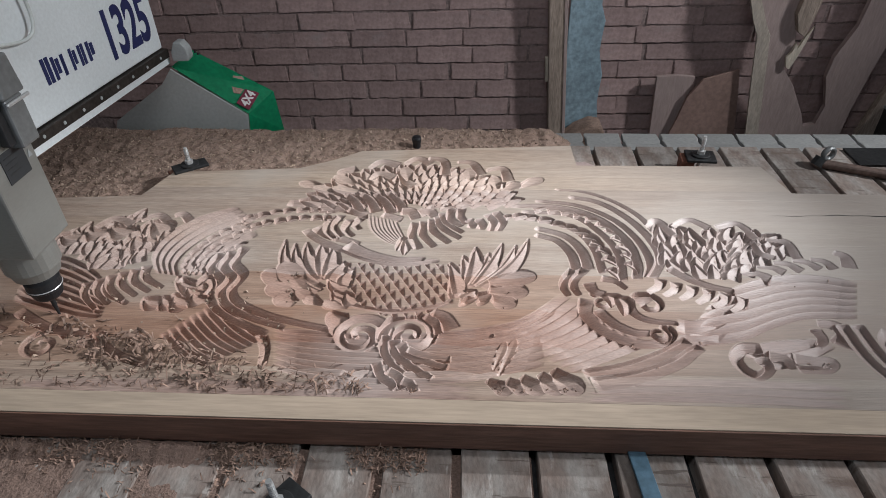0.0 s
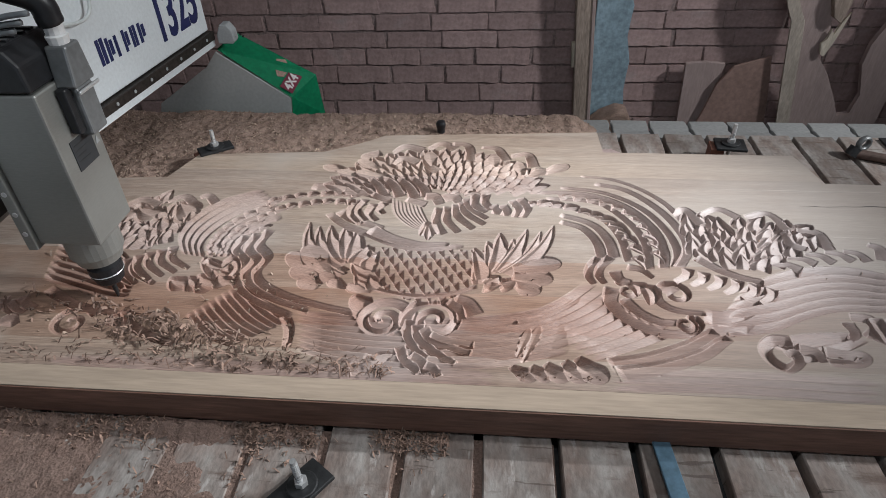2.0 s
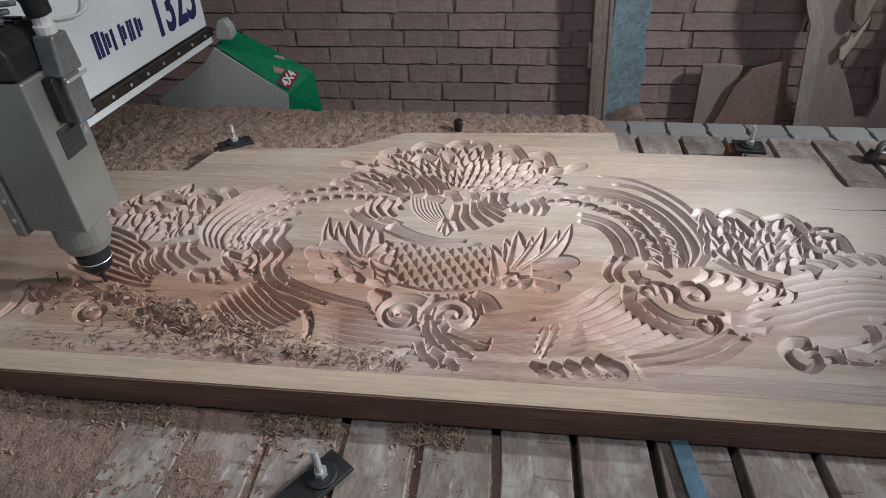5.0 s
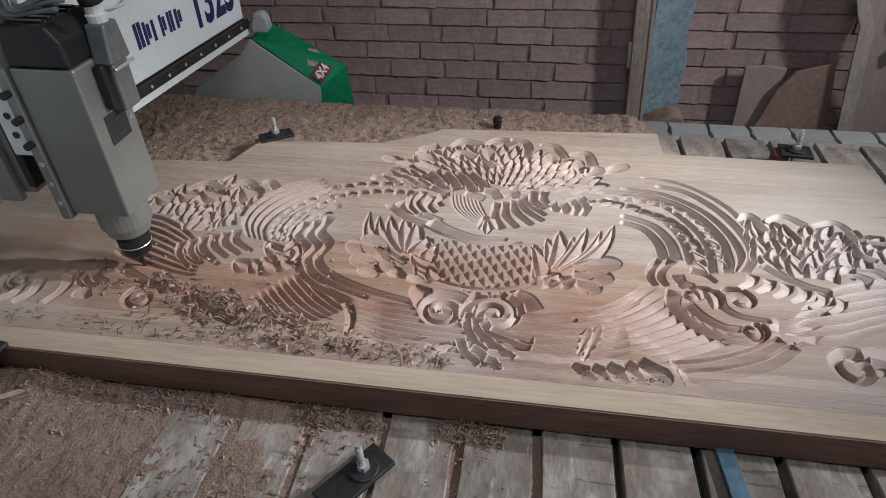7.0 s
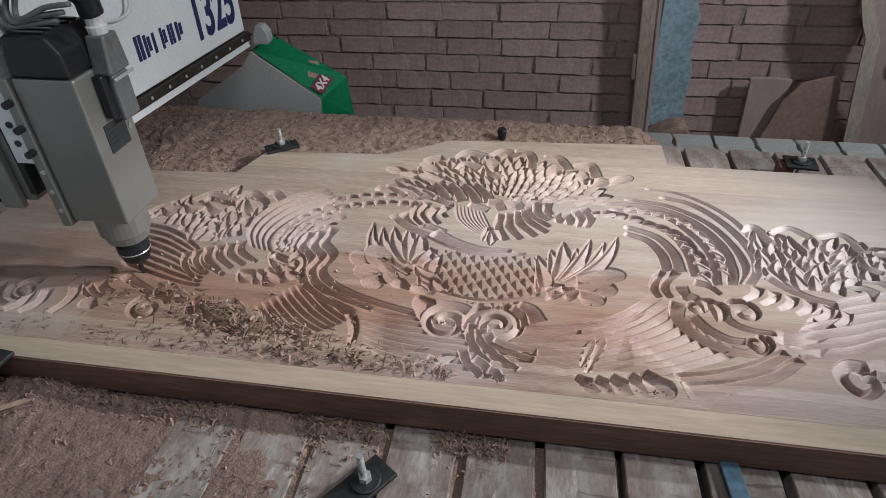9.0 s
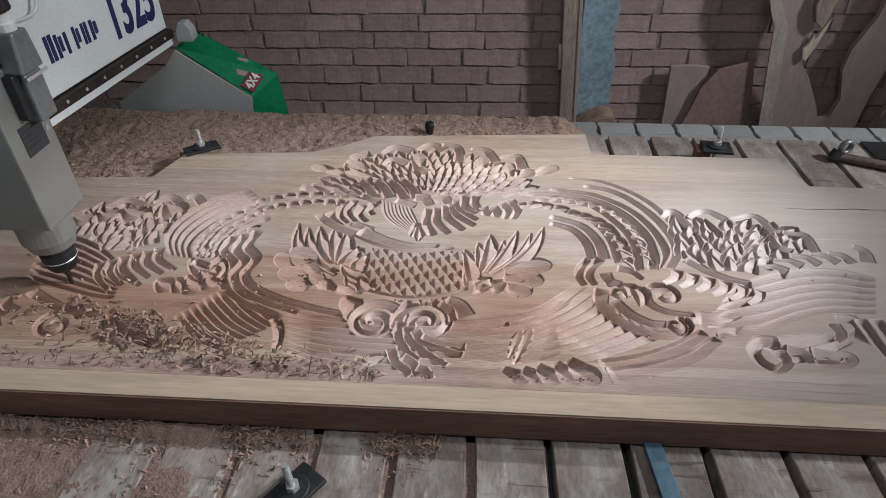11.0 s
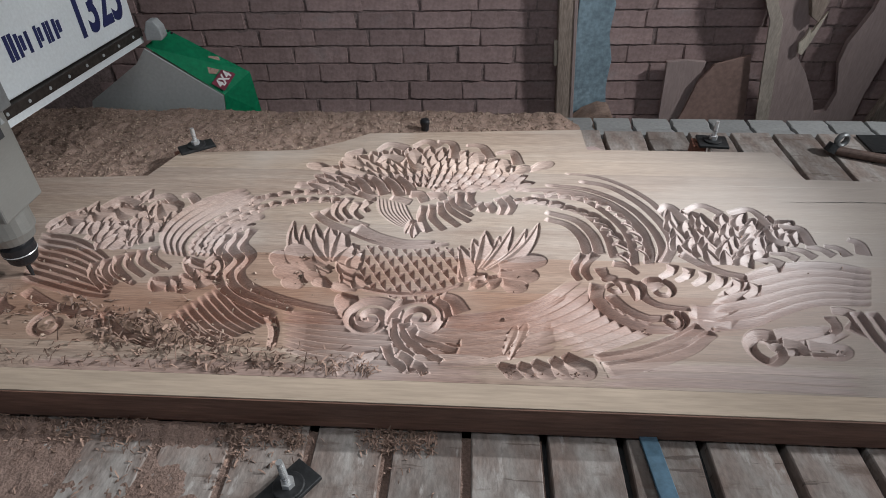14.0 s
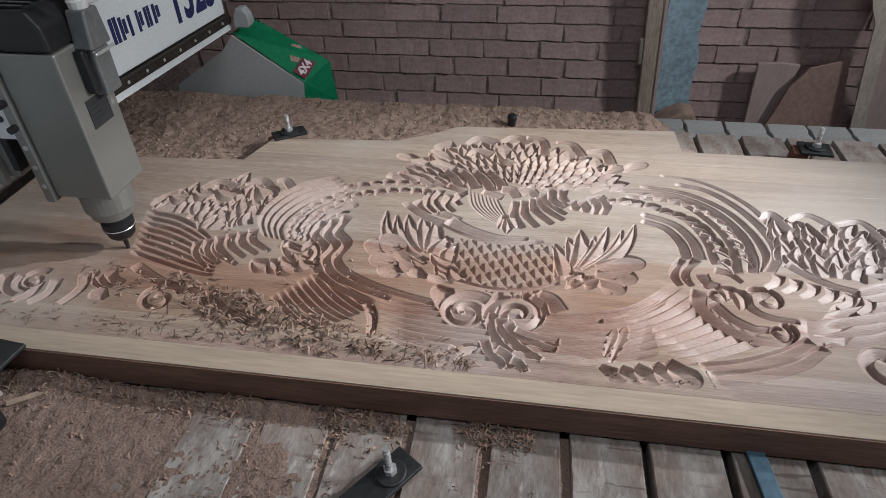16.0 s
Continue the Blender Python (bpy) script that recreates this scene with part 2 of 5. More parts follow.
def raw(name, verts, faces, mat, parent=None, smooth=False):
    """A mesh from numpy corner and face arrays (all faces with the same number of corners)."""
    verts, faces = np.asarray(verts, np.float32), np.asarray(faces, np.int32)
    me = bpy.data.meshes.new(name)
    k = faces.shape[1]
    me.vertices.add(len(verts)), me.loops.add(faces.size), me.polygons.add(len(faces))
    me.vertices.foreach_set("co", verts.ravel())
    me.loops.foreach_set("vertex_index", faces.ravel())
    me.polygons.foreach_set("loop_start", np.arange(len(faces), dtype=np.int32) * k)
    me.polygons.foreach_set("use_smooth", np.full(len(faces), smooth))
    me.update(calc_edges=True)
    me.validate()
    me.materials.append(mat)
    return place(new(name, me), parent)


def box(bm, lo, hi, bevel=0.0, turn=None):
    lo, hi = Vector(lo), Vector(hi)
    m = Matrix.Translation((lo + hi) / 2) @ (turn or Matrix()) @ Matrix.Diagonal((*(hi - lo), 1))
    made = bmesh.ops.create_cube(bm, size=1, matrix=m)["verts"]
    if bevel:
        edges = {e for v in made for e in v.link_edges}
        bmesh.ops.bevel(bm, geom=list(edges), offset=bevel, segments=2, profile=0.5, affect="EDGES")
    return bm


def boxed(lo, hi, bevel=0.002, turn=None):
    return box(bmesh.new(), lo, hi, bevel, turn)


def rod(bm, a, b, r0, r1=None, n=20, caps=True):
    a, b = Vector(a), Vector(b)
    m = Matrix.Translation((a + b) / 2) @ (b - a).to_track_quat("Z", "Y").to_matrix().to_4x4()
    bmesh.ops.create_cone(bm, cap_ends=caps, segments=n, radius1=r0, radius2=r0 if r1 is None else r1, depth=(b - a).length, matrix=m)
    return bm


def lathe(bm, base, rows, n=28):
    """A turned body on a vertical axis: rows of (height, radius)."""
    rings = [[bm.verts.new((base[0] + r * math.cos(2 * math.pi * k / n), base[1] + r * math.sin(2 * math.pi * k / n), base[2] + h)) for k in range(n)] for h, r in rows]
    for a, b in zip(rings, rings[1:]):
        for k in range(n):
            bm.faces.new((a[k], a[(k + 1) % n], b[(k + 1) % n], b[k]))
    bm.faces.new(rings[0][::-1]), bm.faces.new(rings[-1])
    return bm


def prism(bm, outline, lo, hi, axis="y", bevel=0.0):
    """An outline of (a, b) pulled from lo to hi along an axis."""
    put = {"y": lambda a, b, d: (a, d, b), "z": lambda a, b, d: (a, b, d), "x": lambda a, b, d: (d, a, b)}[axis]
    near, far = [bm.verts.new(put(a, b, lo)) for a, b in outline], [bm.verts.new(put(a, b, hi)) for a, b in outline]
    faces = [bm.faces.new(near), bm.faces.new(far[::-1])]
    n = len(outline)
    for k in range(n):
        faces.append(bm.faces.new((near[k], far[k], far[(k + 1) % n], near[(k + 1) % n])))
    if bevel:
        bmesh.ops.bevel(bm, geom=list({e for f in faces for e in f.edges}), offset=bevel, segments=2, profile=0.5, affect="EDGES")
    return bm


def spline(points, n):
    """A smooth run of n places through a few control points."""
    p = np.array(points, float)
    p = np.vstack([2 * p[0] - p[1], p, 2 * p[-1] - p[-2]])
    t = np.linspace(0, len(points) - 1 - 1e-9, n)
    i, f = t.astype(int), (t % 1)[:, None]
    a, b, c, d = p[i], p[i + 1], p[i + 2], p[i + 3]
    return 0.5 * (2 * b + (c - a) * f + (2 * a - 5 * b + 4 * c - d) * f**2 + (3 * b - a - 3 * c + d) * f**3)


def pipe(name, points, r, mat, parent, n=24):
    bm = bmesh.new()
    path = [Vector(p) for p in spline(points, n)]
    rings = []
    for k, p in enumerate(path):
        ahead = (path[min(k + 1, n - 1)] - path[max(k - 1, 0)]).normalized()
        side = ahead.orthogonal().normalized() if not rings else (last - ahead * last.dot(ahead)).normalized()
        last = side
        up = ahead.cross(side)
        rings.append([bm.verts.new(p + r * (math.cos(q) * side + math.sin(q) * up)) for q in (j * math.pi / 5 for j in range(10))])
    for a, b in zip(rings, rings[1:]):
        for j in range(10):
            bm.faces.new((a[j], a[(j + 1) % 10], b[(j + 1) % 10], b[j]))
    bm.faces.new(rings[0][::-1]), bm.faces.new(rings[-1])
    ob = part(name, bm, mat, parent)
    for f in ob.data.polygons:
        f.use_smooth = True
    return ob


def lettering(name, text, height, m, mat, parent, stretch=1.0, bold=0.0):
    cu = bpy.data.curves.new(name, "FONT")
    cu.body, cu.size, cu.extrude, cu.offset = text, height / 0.70, 0.0008, bold
    tmp = bpy.data.objects.new(name, cu)
    scene.collection.objects.link(tmp)
    me = bpy.data.meshes.new_from_object(tmp.evaluated_get(bpy.context.evaluated_depsgraph_get()))
    bpy.data.objects.remove(tmp)
    me.transform(Matrix.Diagonal((stretch, 1, 1, 1)))
    me.materials.clear()
    me.materials.append(mat)
    ob = place(new(name, me), parent)
    ob.matrix_local = m
    return ob


def thing(name, label, category, at=(0, 0, 0), group=""):
    ob = new(name)
    ob.location = at
    return tagged(ob, label, category, group)


# ---- setting ----
WALL_Y, BED_Z, PANEL_Z = 2.72, 0.785, 0.85
tagged(part("floor", boxed((-4, -2.6, -0.1), (4.2, 2.9, 0.0), 0), M_FLOOR), "dusty grey concrete workshop floor", "floor", kind="structure")
tagged(part("ceiling", boxed((-4, -2.6, 3.2), (4.2, 2.9, 3.3), 0), M_PLASTER), "dull plaster workshop ceiling", "ceiling", kind="structure")
wall = tagged(part("wall_north", boxed((-4, WALL_Y - 0.005, 0), (4.2, WALL_Y + 0.2, 3.2), 0), M_MORTAR), "painted dark red brick wall behind the machine", "wall", kind="structure")
for name, lo, hi in (("wall_south", (-4, -2.7, 2.5), (4.2, -2.6, 3.2)), ("wall_southwest", (-4, -2.7, 0), (-1.6, -2.6, 2.5)), ("wall_southeast", (2.0, -2.7, 0), (4.2, -2.6, 2.5)), ("wall_west", (-4.1, -2.6, 0), (-4, 2.9, 3.2)), ("wall_east", (4.2, -2.6, 0), (4.3, 2.9, 3.2))):
    tagged(part(name, boxed(lo, hi, 0), M_PLASTER), "plain dull plaster workshop wall", "wall", kind="structure")

# ---- machine bed ----
bed = thing("machine_bed", "slatted wooden router bed under sawdust", "machine bed", (0, 0, 0))
part("bed_frame", boxed((-2.0, 0.42, 0.60), (2.2, 1.985, 0.752), 0.004), M_IRON, bed, "dark steel bed frame")
for x in (-1.9, 0.0, 2.1):
    for y in (0.5, 1.9):
        part("leg", boxed((x - 0.05, y - 0.05, 0), (x + 0.05, y + 0.05, 0.60), 0.003), M_IRON, bed)
PITCH = 0.1252


def slat_mesh(seed, length, thick):
    rnd = random.Random(seed)
    bm = bmesh.new()
    box(bm, (-PITCH / 2 + 0.008, 0, -thick), (PITCH / 2 - 0.008, length, 0))
    bmesh.ops.subdivide_edges(bm, edges=[e for e in bm.edges if abs(e.verts[0].co.y - e.verts[1].co.y) > 0.05], cuts=6)
    for v in bm.verts:
        v.co.x += rnd.uniform(-0.0022, 0.0022)
        v.co.z += rnd.uniform(-0.0015, 0.0008)
    bmesh.ops.bevel(bm, geom=[e for e in bm.edges if e.calc_face_angle(0) > 0.9], offset=0.002, segments=1, affect="EDGES")
    bmesh.ops.recalc_face_normals(bm, faces=bm.faces)
    me = bpy.data.meshes.new("slat")
    bm.to_mesh(me)
    bm.free()
    me.materials.append(M_SLAT)
    return me


front_slats = [slat_mesh(k, 0.912, 0.032) for k in range(4)]
back_slats = [slat_mesh(20 + k, 0.405, 0.032) for k in range(4)]
edge_slats = [slat_mesh(40 + k, 0.115, 0.02) for k in range(3)]
for me in edge_slats:
    me.materials[0] = M_GREYSLAT
for k in range(-15, 16):
    x = -0.0025 + PITCH / 2 + PITCH * k
    for meshes, y, z in ((front_slats, 0.578, BED_Z), (back_slats, 1.492, BED_Z + 0.002)):
        s = place(new("slat", meshes[k % 4]), bed)
        s.location = (x if y < 1 else x * 0.985 + 0.006, y, z - random.uniform(0, 0.003))
    s = place(new("slat", edge_slats[k % 3]), bed)
    s.location = (x * 0.945 + 0.011, 1.901, BED_Z - 0.014)

# ---- the carved panel ----
panel = thing("wood_carving", "large hardwood slab with half-finished relief carving, clamped on the bed", "wood carving")
X0, X1, Y0, STEP = -1.30, 1.16, 0.861, 0.0014
NX, NY = int((X1 - X0) / STEP) + 1, 652
gx = X0 + STEP * np.arange(NX)
# The back outline steps where shorter boards are glued on.
back = np.interp(gx, [-1.3, -1.0, -0.817, -0.78, -0.447, -0.36, -0.294, 0.2895, 0.291, 0.768, 0.796, 1.2], [1.455, 1.473, 1.487, 1.606, 1.632, 1.68, 1.731, 1.771, 1.657, 1.657, 1.524, 1.515])
PX = np.repeat(gx[:, None], NY, 1)
PY = np.minimum(Y0 + STEP * np.arange(NY)[None, :], back[:, None])
# Depth is cut on a regular sheet, then read off at the panel's own corners.
SX, SY = int(2.5 / STEP), int(0.93 / STEP)
CUT = np.zeros((SX, SY))


def stamp(x, y, d, keep=False):
    fx, fy, d = (x.ravel() - X0) / STEP, (y.ravel() - Y0) / STEP, d.ravel()
    ok = (fx > 1) & (fy > 1) & (fx < SX - 2) & (fy < SY - 2)
    fx, fy, d = fx[ok], fy[ok], d[ok]
    i, j = fx.astype(int), fy.astype(int)
    fx, fy = fx - i, fy - j
    if not len(d):
        return
    i0, i1, j0, j1 = i.min(), i.max() + 2, j.min(), j.max() + 2
    n = j1 - j0
    total, weight = np.zeros((i1 - i0) * n), np.zeros((i1 - i0) * n)
    for a, b, w in ((0, 0, (1 - fx) * (1 - fy)), (1, 0, fx * (1 - fy)), (0, 1, (1 - fx) * fy), (1, 1, fx * fy)):
        k = (i - i0 + a) * n + j - j0 + b
        total += np.bincount(k, d * w, len(total))
        weight += np.bincount(k, w, len(total))
    cover = np.clip(weight / (0.5 * np.median(weight[weight > 0])), 0, 1).reshape(-1, n)
    cut = (total / np.maximum(weight, 1e-9)).reshape(-1, n)
    old = CUT[i0:i1, j0:j1]
    if keep:
        cut = np.maximum(cut, old)
    CUT[i0:i1, j0:j1] = old * (1 - cover) + cut * cover


def ribs(a, b, n, depth, steep=0.8, fade=0.12, flip=False, keep=False, vfade=0.0):
    """Parallel flutes that fill the sheet between two curves; each one ramps and then drops like a saw tooth."""
    L = max(np.abs(np.diff(spline(a, 60), axis=0)).sum(), np.abs(np.diff(spline(b, 60), axis=0)).sum())
    W = np.linalg.norm(np.array(a) - np.array(b), axis=1).max() if len(a) == len(b) else 0.2
    nu, nv = int(L / 0.0009) + 20, int(W / 0.0009) + 12
    A, B = spline(a, nu), spline(b, nu)
    v = np.linspace(0, 1, nv)[None, :]
    P = A[:, None, :] * (1 - v[..., None]) + B[:, None, :] * v[..., None]
    f = (v * n) % 1.0
    if flip:
        f = 1 - f
    tooth = np.where(f < steep, (f / steep) ** 1.3, (1 - f) / (1 - steep))
    u = np.linspace(0, 1, nu)[:, None]
    ends = np.clip(u / fade, 0, 1) * np.clip((1 - u) / fade, 0, 1) if fade else 1.0
    if vfade:
        ends = ends * np.clip(v / vfade, 0, 1) * np.clip((1 - v) / vfade, 0, 1)
    stamp(P[..., 0], P[..., 1], depth * (0.12 + 0.88 * tooth) * ends + 0 * P[..., 0], keep)


def leaf(bx, by, tx, ty, width, depth, bend=0.0, sink=0.0):
    """A blade from foot to tip: two facets fall from a ridge to the outline; its foot lies deeper than its tip."""
    b, t = np.array([bx, by]), np.array([tx, ty])
    ax = t - b
    L = np.hypot(*ax)
    nrm = np.array([-ax[1], ax[0]]) / L
    if sink:
        width, ax = width * 1.12, ax * 1.03
    nu, nv = int(L / 0.0009) + 8, int(width / 0.0009) + 8
    s, w = np.linspace(0, 1, nu)[:, None], np.linspace(-1, 1, nv)[None, :]
    half = width / 2 * np.clip(np.sin(np.pi * (0.22 + 0.78 * s) ** 0.85), 0, 1) ** 0.7
    off = w * half + bend * L * s * (1 - s) * 2
    P = b + s[..., None] * ax + off[..., None] * nrm
    if sink:
        stamp(P[..., 0], P[..., 1], sink + 0 * P[..., 0], True)
        return
    fold = 0.30 if ax[1] > 0 else -0.30
    side = np.where(w < fold, (fold - w) / (1 + fold), (w - fold) / (1 - fold))
    d = depth * (0.10 + 0.80 * side * np.clip(0.45 + s, 0, 1) + 0.35 * (1 - s) ** 1.5)
    stamp(P[..., 0], P[..., 1], d)


def scoop(bx, by, tx, ty, width, depth):
    """A hollowed lobe: flush at its round tip, sinking towards its foot, with a crease along the middle."""
    b, t = np.array([bx, by]), np.array([tx, ty])
    ax = t - b
    L = np.hypot(*ax)
    nrm = np.array([-ax[1], ax[0]]) / L
    nu, nv = int(L / 0.0009) + 8, int(width / 0.0009) + 8
    s, w = np.linspace(0, 1, nu)[:, None], np.linspace(-1, 1, nv)[None, :]
    half = width / 2 * np.where(s < 0.6, 0.35 + 0.65 * (s / 0.6) ** 1.2, np.sqrt(np.clip(1 - ((s - 0.6) / 0.4) ** 2, 0, 1)))
    P = b + s[..., None] * ax + (w * half)[..., None] * nrm
    d = depth * (1 - s**1.8) * (0.55 + 0.45 * (1 - np.abs(w))) + 0.12 * depth
    stamp(P[..., 0], P[..., 1], d)


def bunch(leaves, depth):
    """Sinks the ground under a bunch of leaves, then lays the leaves in order."""
    for l in leaves:
        leaf(*l[:6], l[6], sink=depth * 0.75)
    for l in leaves:
        leaf(*l)


def stroke(points, w0, w1, depth, kind="saw"):
    """One carved band along a curve, its width running from w0 to w1."""
    c = spline(points, 24)
    L = np.hypot(*np.diff(c, axis=0).T).sum()
    nu = int(L / 0.0008) + 10
    c = spline(points, nu)
    t = np.gradient(c, axis=0)
    t /= np.linalg.norm(t, axis=1, keepdims=True) + 1e-12
    nrm = np.stack([-t[:, 1], t[:, 0]], 1)
    nv = int(max(w0, w1) / 0.0008) + 6
    u, w = np.linspace(0, 1, nu)[:, None], np.linspace(-1, 1, nv)[None, :]
    half = (w0 + (w1 - w0) * u) / 2
    P = c[:, None, :] + (w * half)[..., None] * nrm[:, None, :]
    if kind == "saw":
        d = depth * np.where(w < 0.75, 0.15 + 0.85 * ((w + 1) / 1.75) ** 1.2, (1 - w) / 0.25)
    elif kind == "was":
        d = depth * np.where(w > -0.75, 0.15 + 0.85 * ((1 - w) / 1.75) ** 1.2, (1 + w) / 0.25)
    else:
        d = depth * np.sqrt(np.clip(1 - w**2, 0, 1))
    ends = np.clip(u / 0.04, 0, 1) * np.clip((1 - u) / 0.04, 0, 1)
    stamp(P[..., 0], P[..., 1], d * ends)


def volute(cx, cy, r, turns, start, sense, width, depth, kind="saw"):
    """A spiral band that winds in to its eye."""
    q = np.linspace(0, 1, max(8, int(turns * 12)))
    ang = start + sense * 2 * math.pi * turns * q
    rad = r * (1 - 0.86 * q)
    stroke([(cx + a * math.cos(b), cy + a * math.sin(b)) for a, b in zip(rad, ang)], width, width * 0.35, depth, kind)


def chain(points, n, length, width, depth, angle, bend=0.15, both=False):
    """A row of small leaves set along a curve."""
    c = spline(points, n + 1)
    t = np.gradient(c, axis=0)
    rnd = random.Random(n * 7 + int(1000 * abs(points[0][0])))
    out = []
    for k in range(n):
        a = math.atan2(t[k, 1], t[k, 0])
        for side in (1, -1) if both else (1,):
            q = a + side * math.radians(angle) + rnd.uniform(-0.12, 0.12)
            l = length * rnd.uniform(0.85, 1.15)
            out.append((c[k, 0], c[k, 1], c[k, 0] + l * math.cos(q), c[k, 1] + l * math.sin(q), width * rnd.uniform(0.85, 1.15), depth * rnd.uniform(0.8, 1.1), side * bend))
    bunch(out, depth)


def cluster(rows, lean, length, width, depth):
    """Overlapping tiers of leaves; rows of ((x0, y0), (x1, y1), count)."""
    rnd = random.Random(int(1e4 * rows[0][0][0]) & 0xFFFF)
    out = []
    for (ax, ay), (bx, by), n in rows:
        for k in range(n):
            f = (k + 0.5) / n
            x, y = ax + (bx - ax) * f + rnd.uniform(-0.009, 0.009), ay + (by - ay) * f + rnd.uniform(-0.008, 0.008)
            q = math.radians(lean[0] + (lean[1] - lean[0]) * f + rnd.uniform(-16, 16))
            l = length * rnd.uniform(0.8, 1.2)
            out.append((x, y, x + l * math.cos(q), y + l * math.sin(q), width * rnd.uniform(0.9, 1.3), depth * rnd.uniform(0.85, 1.1), rnd.uniform(-0.1, 0.35)))
    bunch(out, depth)


D = 0.0138
# low border lines and the smooth bowl
ribs([(0.212, 0.910), (0.422, 0.920), (0.654, 0.915)], [(0.205, 0.864), (0.407, 0.869), (0.629, 0.863)], 3, 0.004, steep=0.85, fade=0.12)
ribs([(-0.775, 0.885), (-0.505, 0.892), (-0.152, 0.892), (0.028, 0.895)], [(-0.750, 0.844), (-0.490, 0.855), (-0.148, 0.863), (0.028, 0.862)], 2, 0.005, steep=0.85, fade=0.10)
ribs([(-0.352, 1.023), (-0.255, 1.018), (-0.138, 1.013), (0.007, 1.029), (0.112, 1.060), (0.204, 1.130)], [(-0.324, 0.917), (-0.240, 0.896), (-0.123, 0.891), (-0.000, 0.897), (0.076, 0.917), (0.144, 0.936)], 8, 0.010, steep=0.86, fade=0.10, vfade=0.05)
# flutes swept up at the right of the bowl
ribs([(0.054, 1.025), (0.129, 1.070), (0.199, 1.137)], [(0.190, 0.924), (0.272, 0.962), (0.353, 1.004)], 9, 0.0085, steep=0.86, fade=0.28, keep=True)
scoop(0.068, 0.921, 0.101, 1.005, 0.018, 0.008)
scoop(0.059, 0.934, 0.082, 0.998, 0.016, 0.007)
# fluted fan under the left ring
ribs([(-0.561, 0.997), (-0.500, 0.944), (-0.445, 0.920)], [(-0.479, 1.105), (-0.411, 1.038), (-0.353, 0.995)], 9, D * 0.75, steep=0.72, fade=0.10, flip=True)
stroke([(-0.372, 1.005), (-0.353, 0.970), (-0.346, 0.926)], 0.022, 0.014, D, "saw")
# far left fan: long thin crests, then hooked flutes that turn up
ribs([(-0.946, 1.243), (-0.860, 1.227), (-0.778, 1.180), (-0.711, 1.119)], [(-0.898, 1.083), (-0.825, 1.058), (-0.745, 1.038), (-0.694, 1.038)], 8, D * 0.7, steep=0.78, fade=0.08, flip=True)
for k in range(7):
    f = k / 6
    stroke([(-0.752, 1.146), (-0.722, 1.115), (-0.661, 1.080)] if k == 0 else [(-0.797 + 0.122 * f, 1.137 + 0.066 * f), (-0.786 + 0.125 * f, 1.098 + 0.066 * f), (-0.741 + 0.13 * f, 1.052 + 0.078 * f)], 0.022, 0.010, D * 0.9, "was")
# left outer leaves: tiers of pointed blades under scalloped lobes
cluster([((-0.939, 1.257), (-0.759, 1.374), 10), ((-0.919, 1.245), (-0.725, 1.328), 10), ((-0.879, 1.239), (-0.706, 1.284), 9), ((-0.838, 1.216), (-0.691, 1.250), 8), ((-0.794, 1.187), (-0.682, 1.218), 6)], (80, 112), 0.052, 0.030, D)
for pts in (((-0.861, 1.344), (-0.832, 1.382), (-0.779, 1.363)), ((-0.766, 1.374), (-0.731, 1.398), (-0.685, 1.354)), ((-0.692, 1.396), (-0.675, 1.404), (-0.645, 1.371))):
    stroke(pts, 0.016, 0.024, D * 0.8, "was")
bunch([(-0.902, 1.281, -0.934, 1.249, 0.05, D, 0.2), (-0.882, 1.305, -0.928, 1.316, 0.05, D, 0.2), (-0.836, 1.322, -0.876, 1.334, 0.05, D, 0.2), (-0.775, 1.325, -0.830, 1.355, 0.05, D, 0.1), (-0.693, 1.330, -0.735, 1.376, 0.06, D, -0.1), (-0.659, 1.291, -0.692, 1.345, 0.05, D, 0.1), (-0.669, 1.265, -0.692, 1.307, 0.05, D, -0.2)], D)
# left ring: flutes and the leaf chains between them
ribs([(-0.555, 1.442), (-0.640, 1.386), (-0.679, 1.313), (-0.680, 1.243), (-0.644, 1.176)], [(-0.504, 1.389), (-0.573, 1.331), (-0.606, 1.268), (-0.613, 1.214), (-0.592, 1.168)], 4, D * 0.65, steep=0.72, fade=0.05)
ribs([(-0.502, 1.390), (-0.568, 1.329), (-0.600, 1.264), (-0.604, 1.210), (-0.583, 1.168)], [(-0.467, 1.316), (-0.506, 1.287), (-0.524, 1.252), (-0.531, 1.211), (-0.531, 1.171)], 3, D * 0.45, steep=0.75, fade=0.06)
chain([(-0.582, 1.180), (-0.592, 1.231), (-0.575, 1.301), (-0.532, 1.368), (-0.494, 1.400)], 10, 0.032, 0.020, D, -24)
chain([(-0.557, 1.178), (-0.565, 1.225), (-0.549, 1.280), (-0.513, 1.336), (-0.482, 1.367)], 9, 0.032, 0.020, D, -24)
chain([(-0.532, 1.183), (-0.537, 1.218), (-0.522, 1.261), (-0.495, 1.297)], 6, 0.030, 0.019, D, -24)
stroke([(-0.434, 1.459), (-0.342, 1.452), (-0.275, 1.425), (-0.233, 1.405)], 0.030, 0.022, 0.012, "was")
chain([(-0.521, 1.388), (-0.444, 1.418), (-0.364, 1.427), (-0.315, 1.423)], 8, 0.027, 0.021, 0.016, 0)
chain([(-0.471, 1.367), (-0.409, 1.388), (-0.343, 1.394), (-0.299, 1.387)], 7, 0.027, 0.021, 0.016, 0)
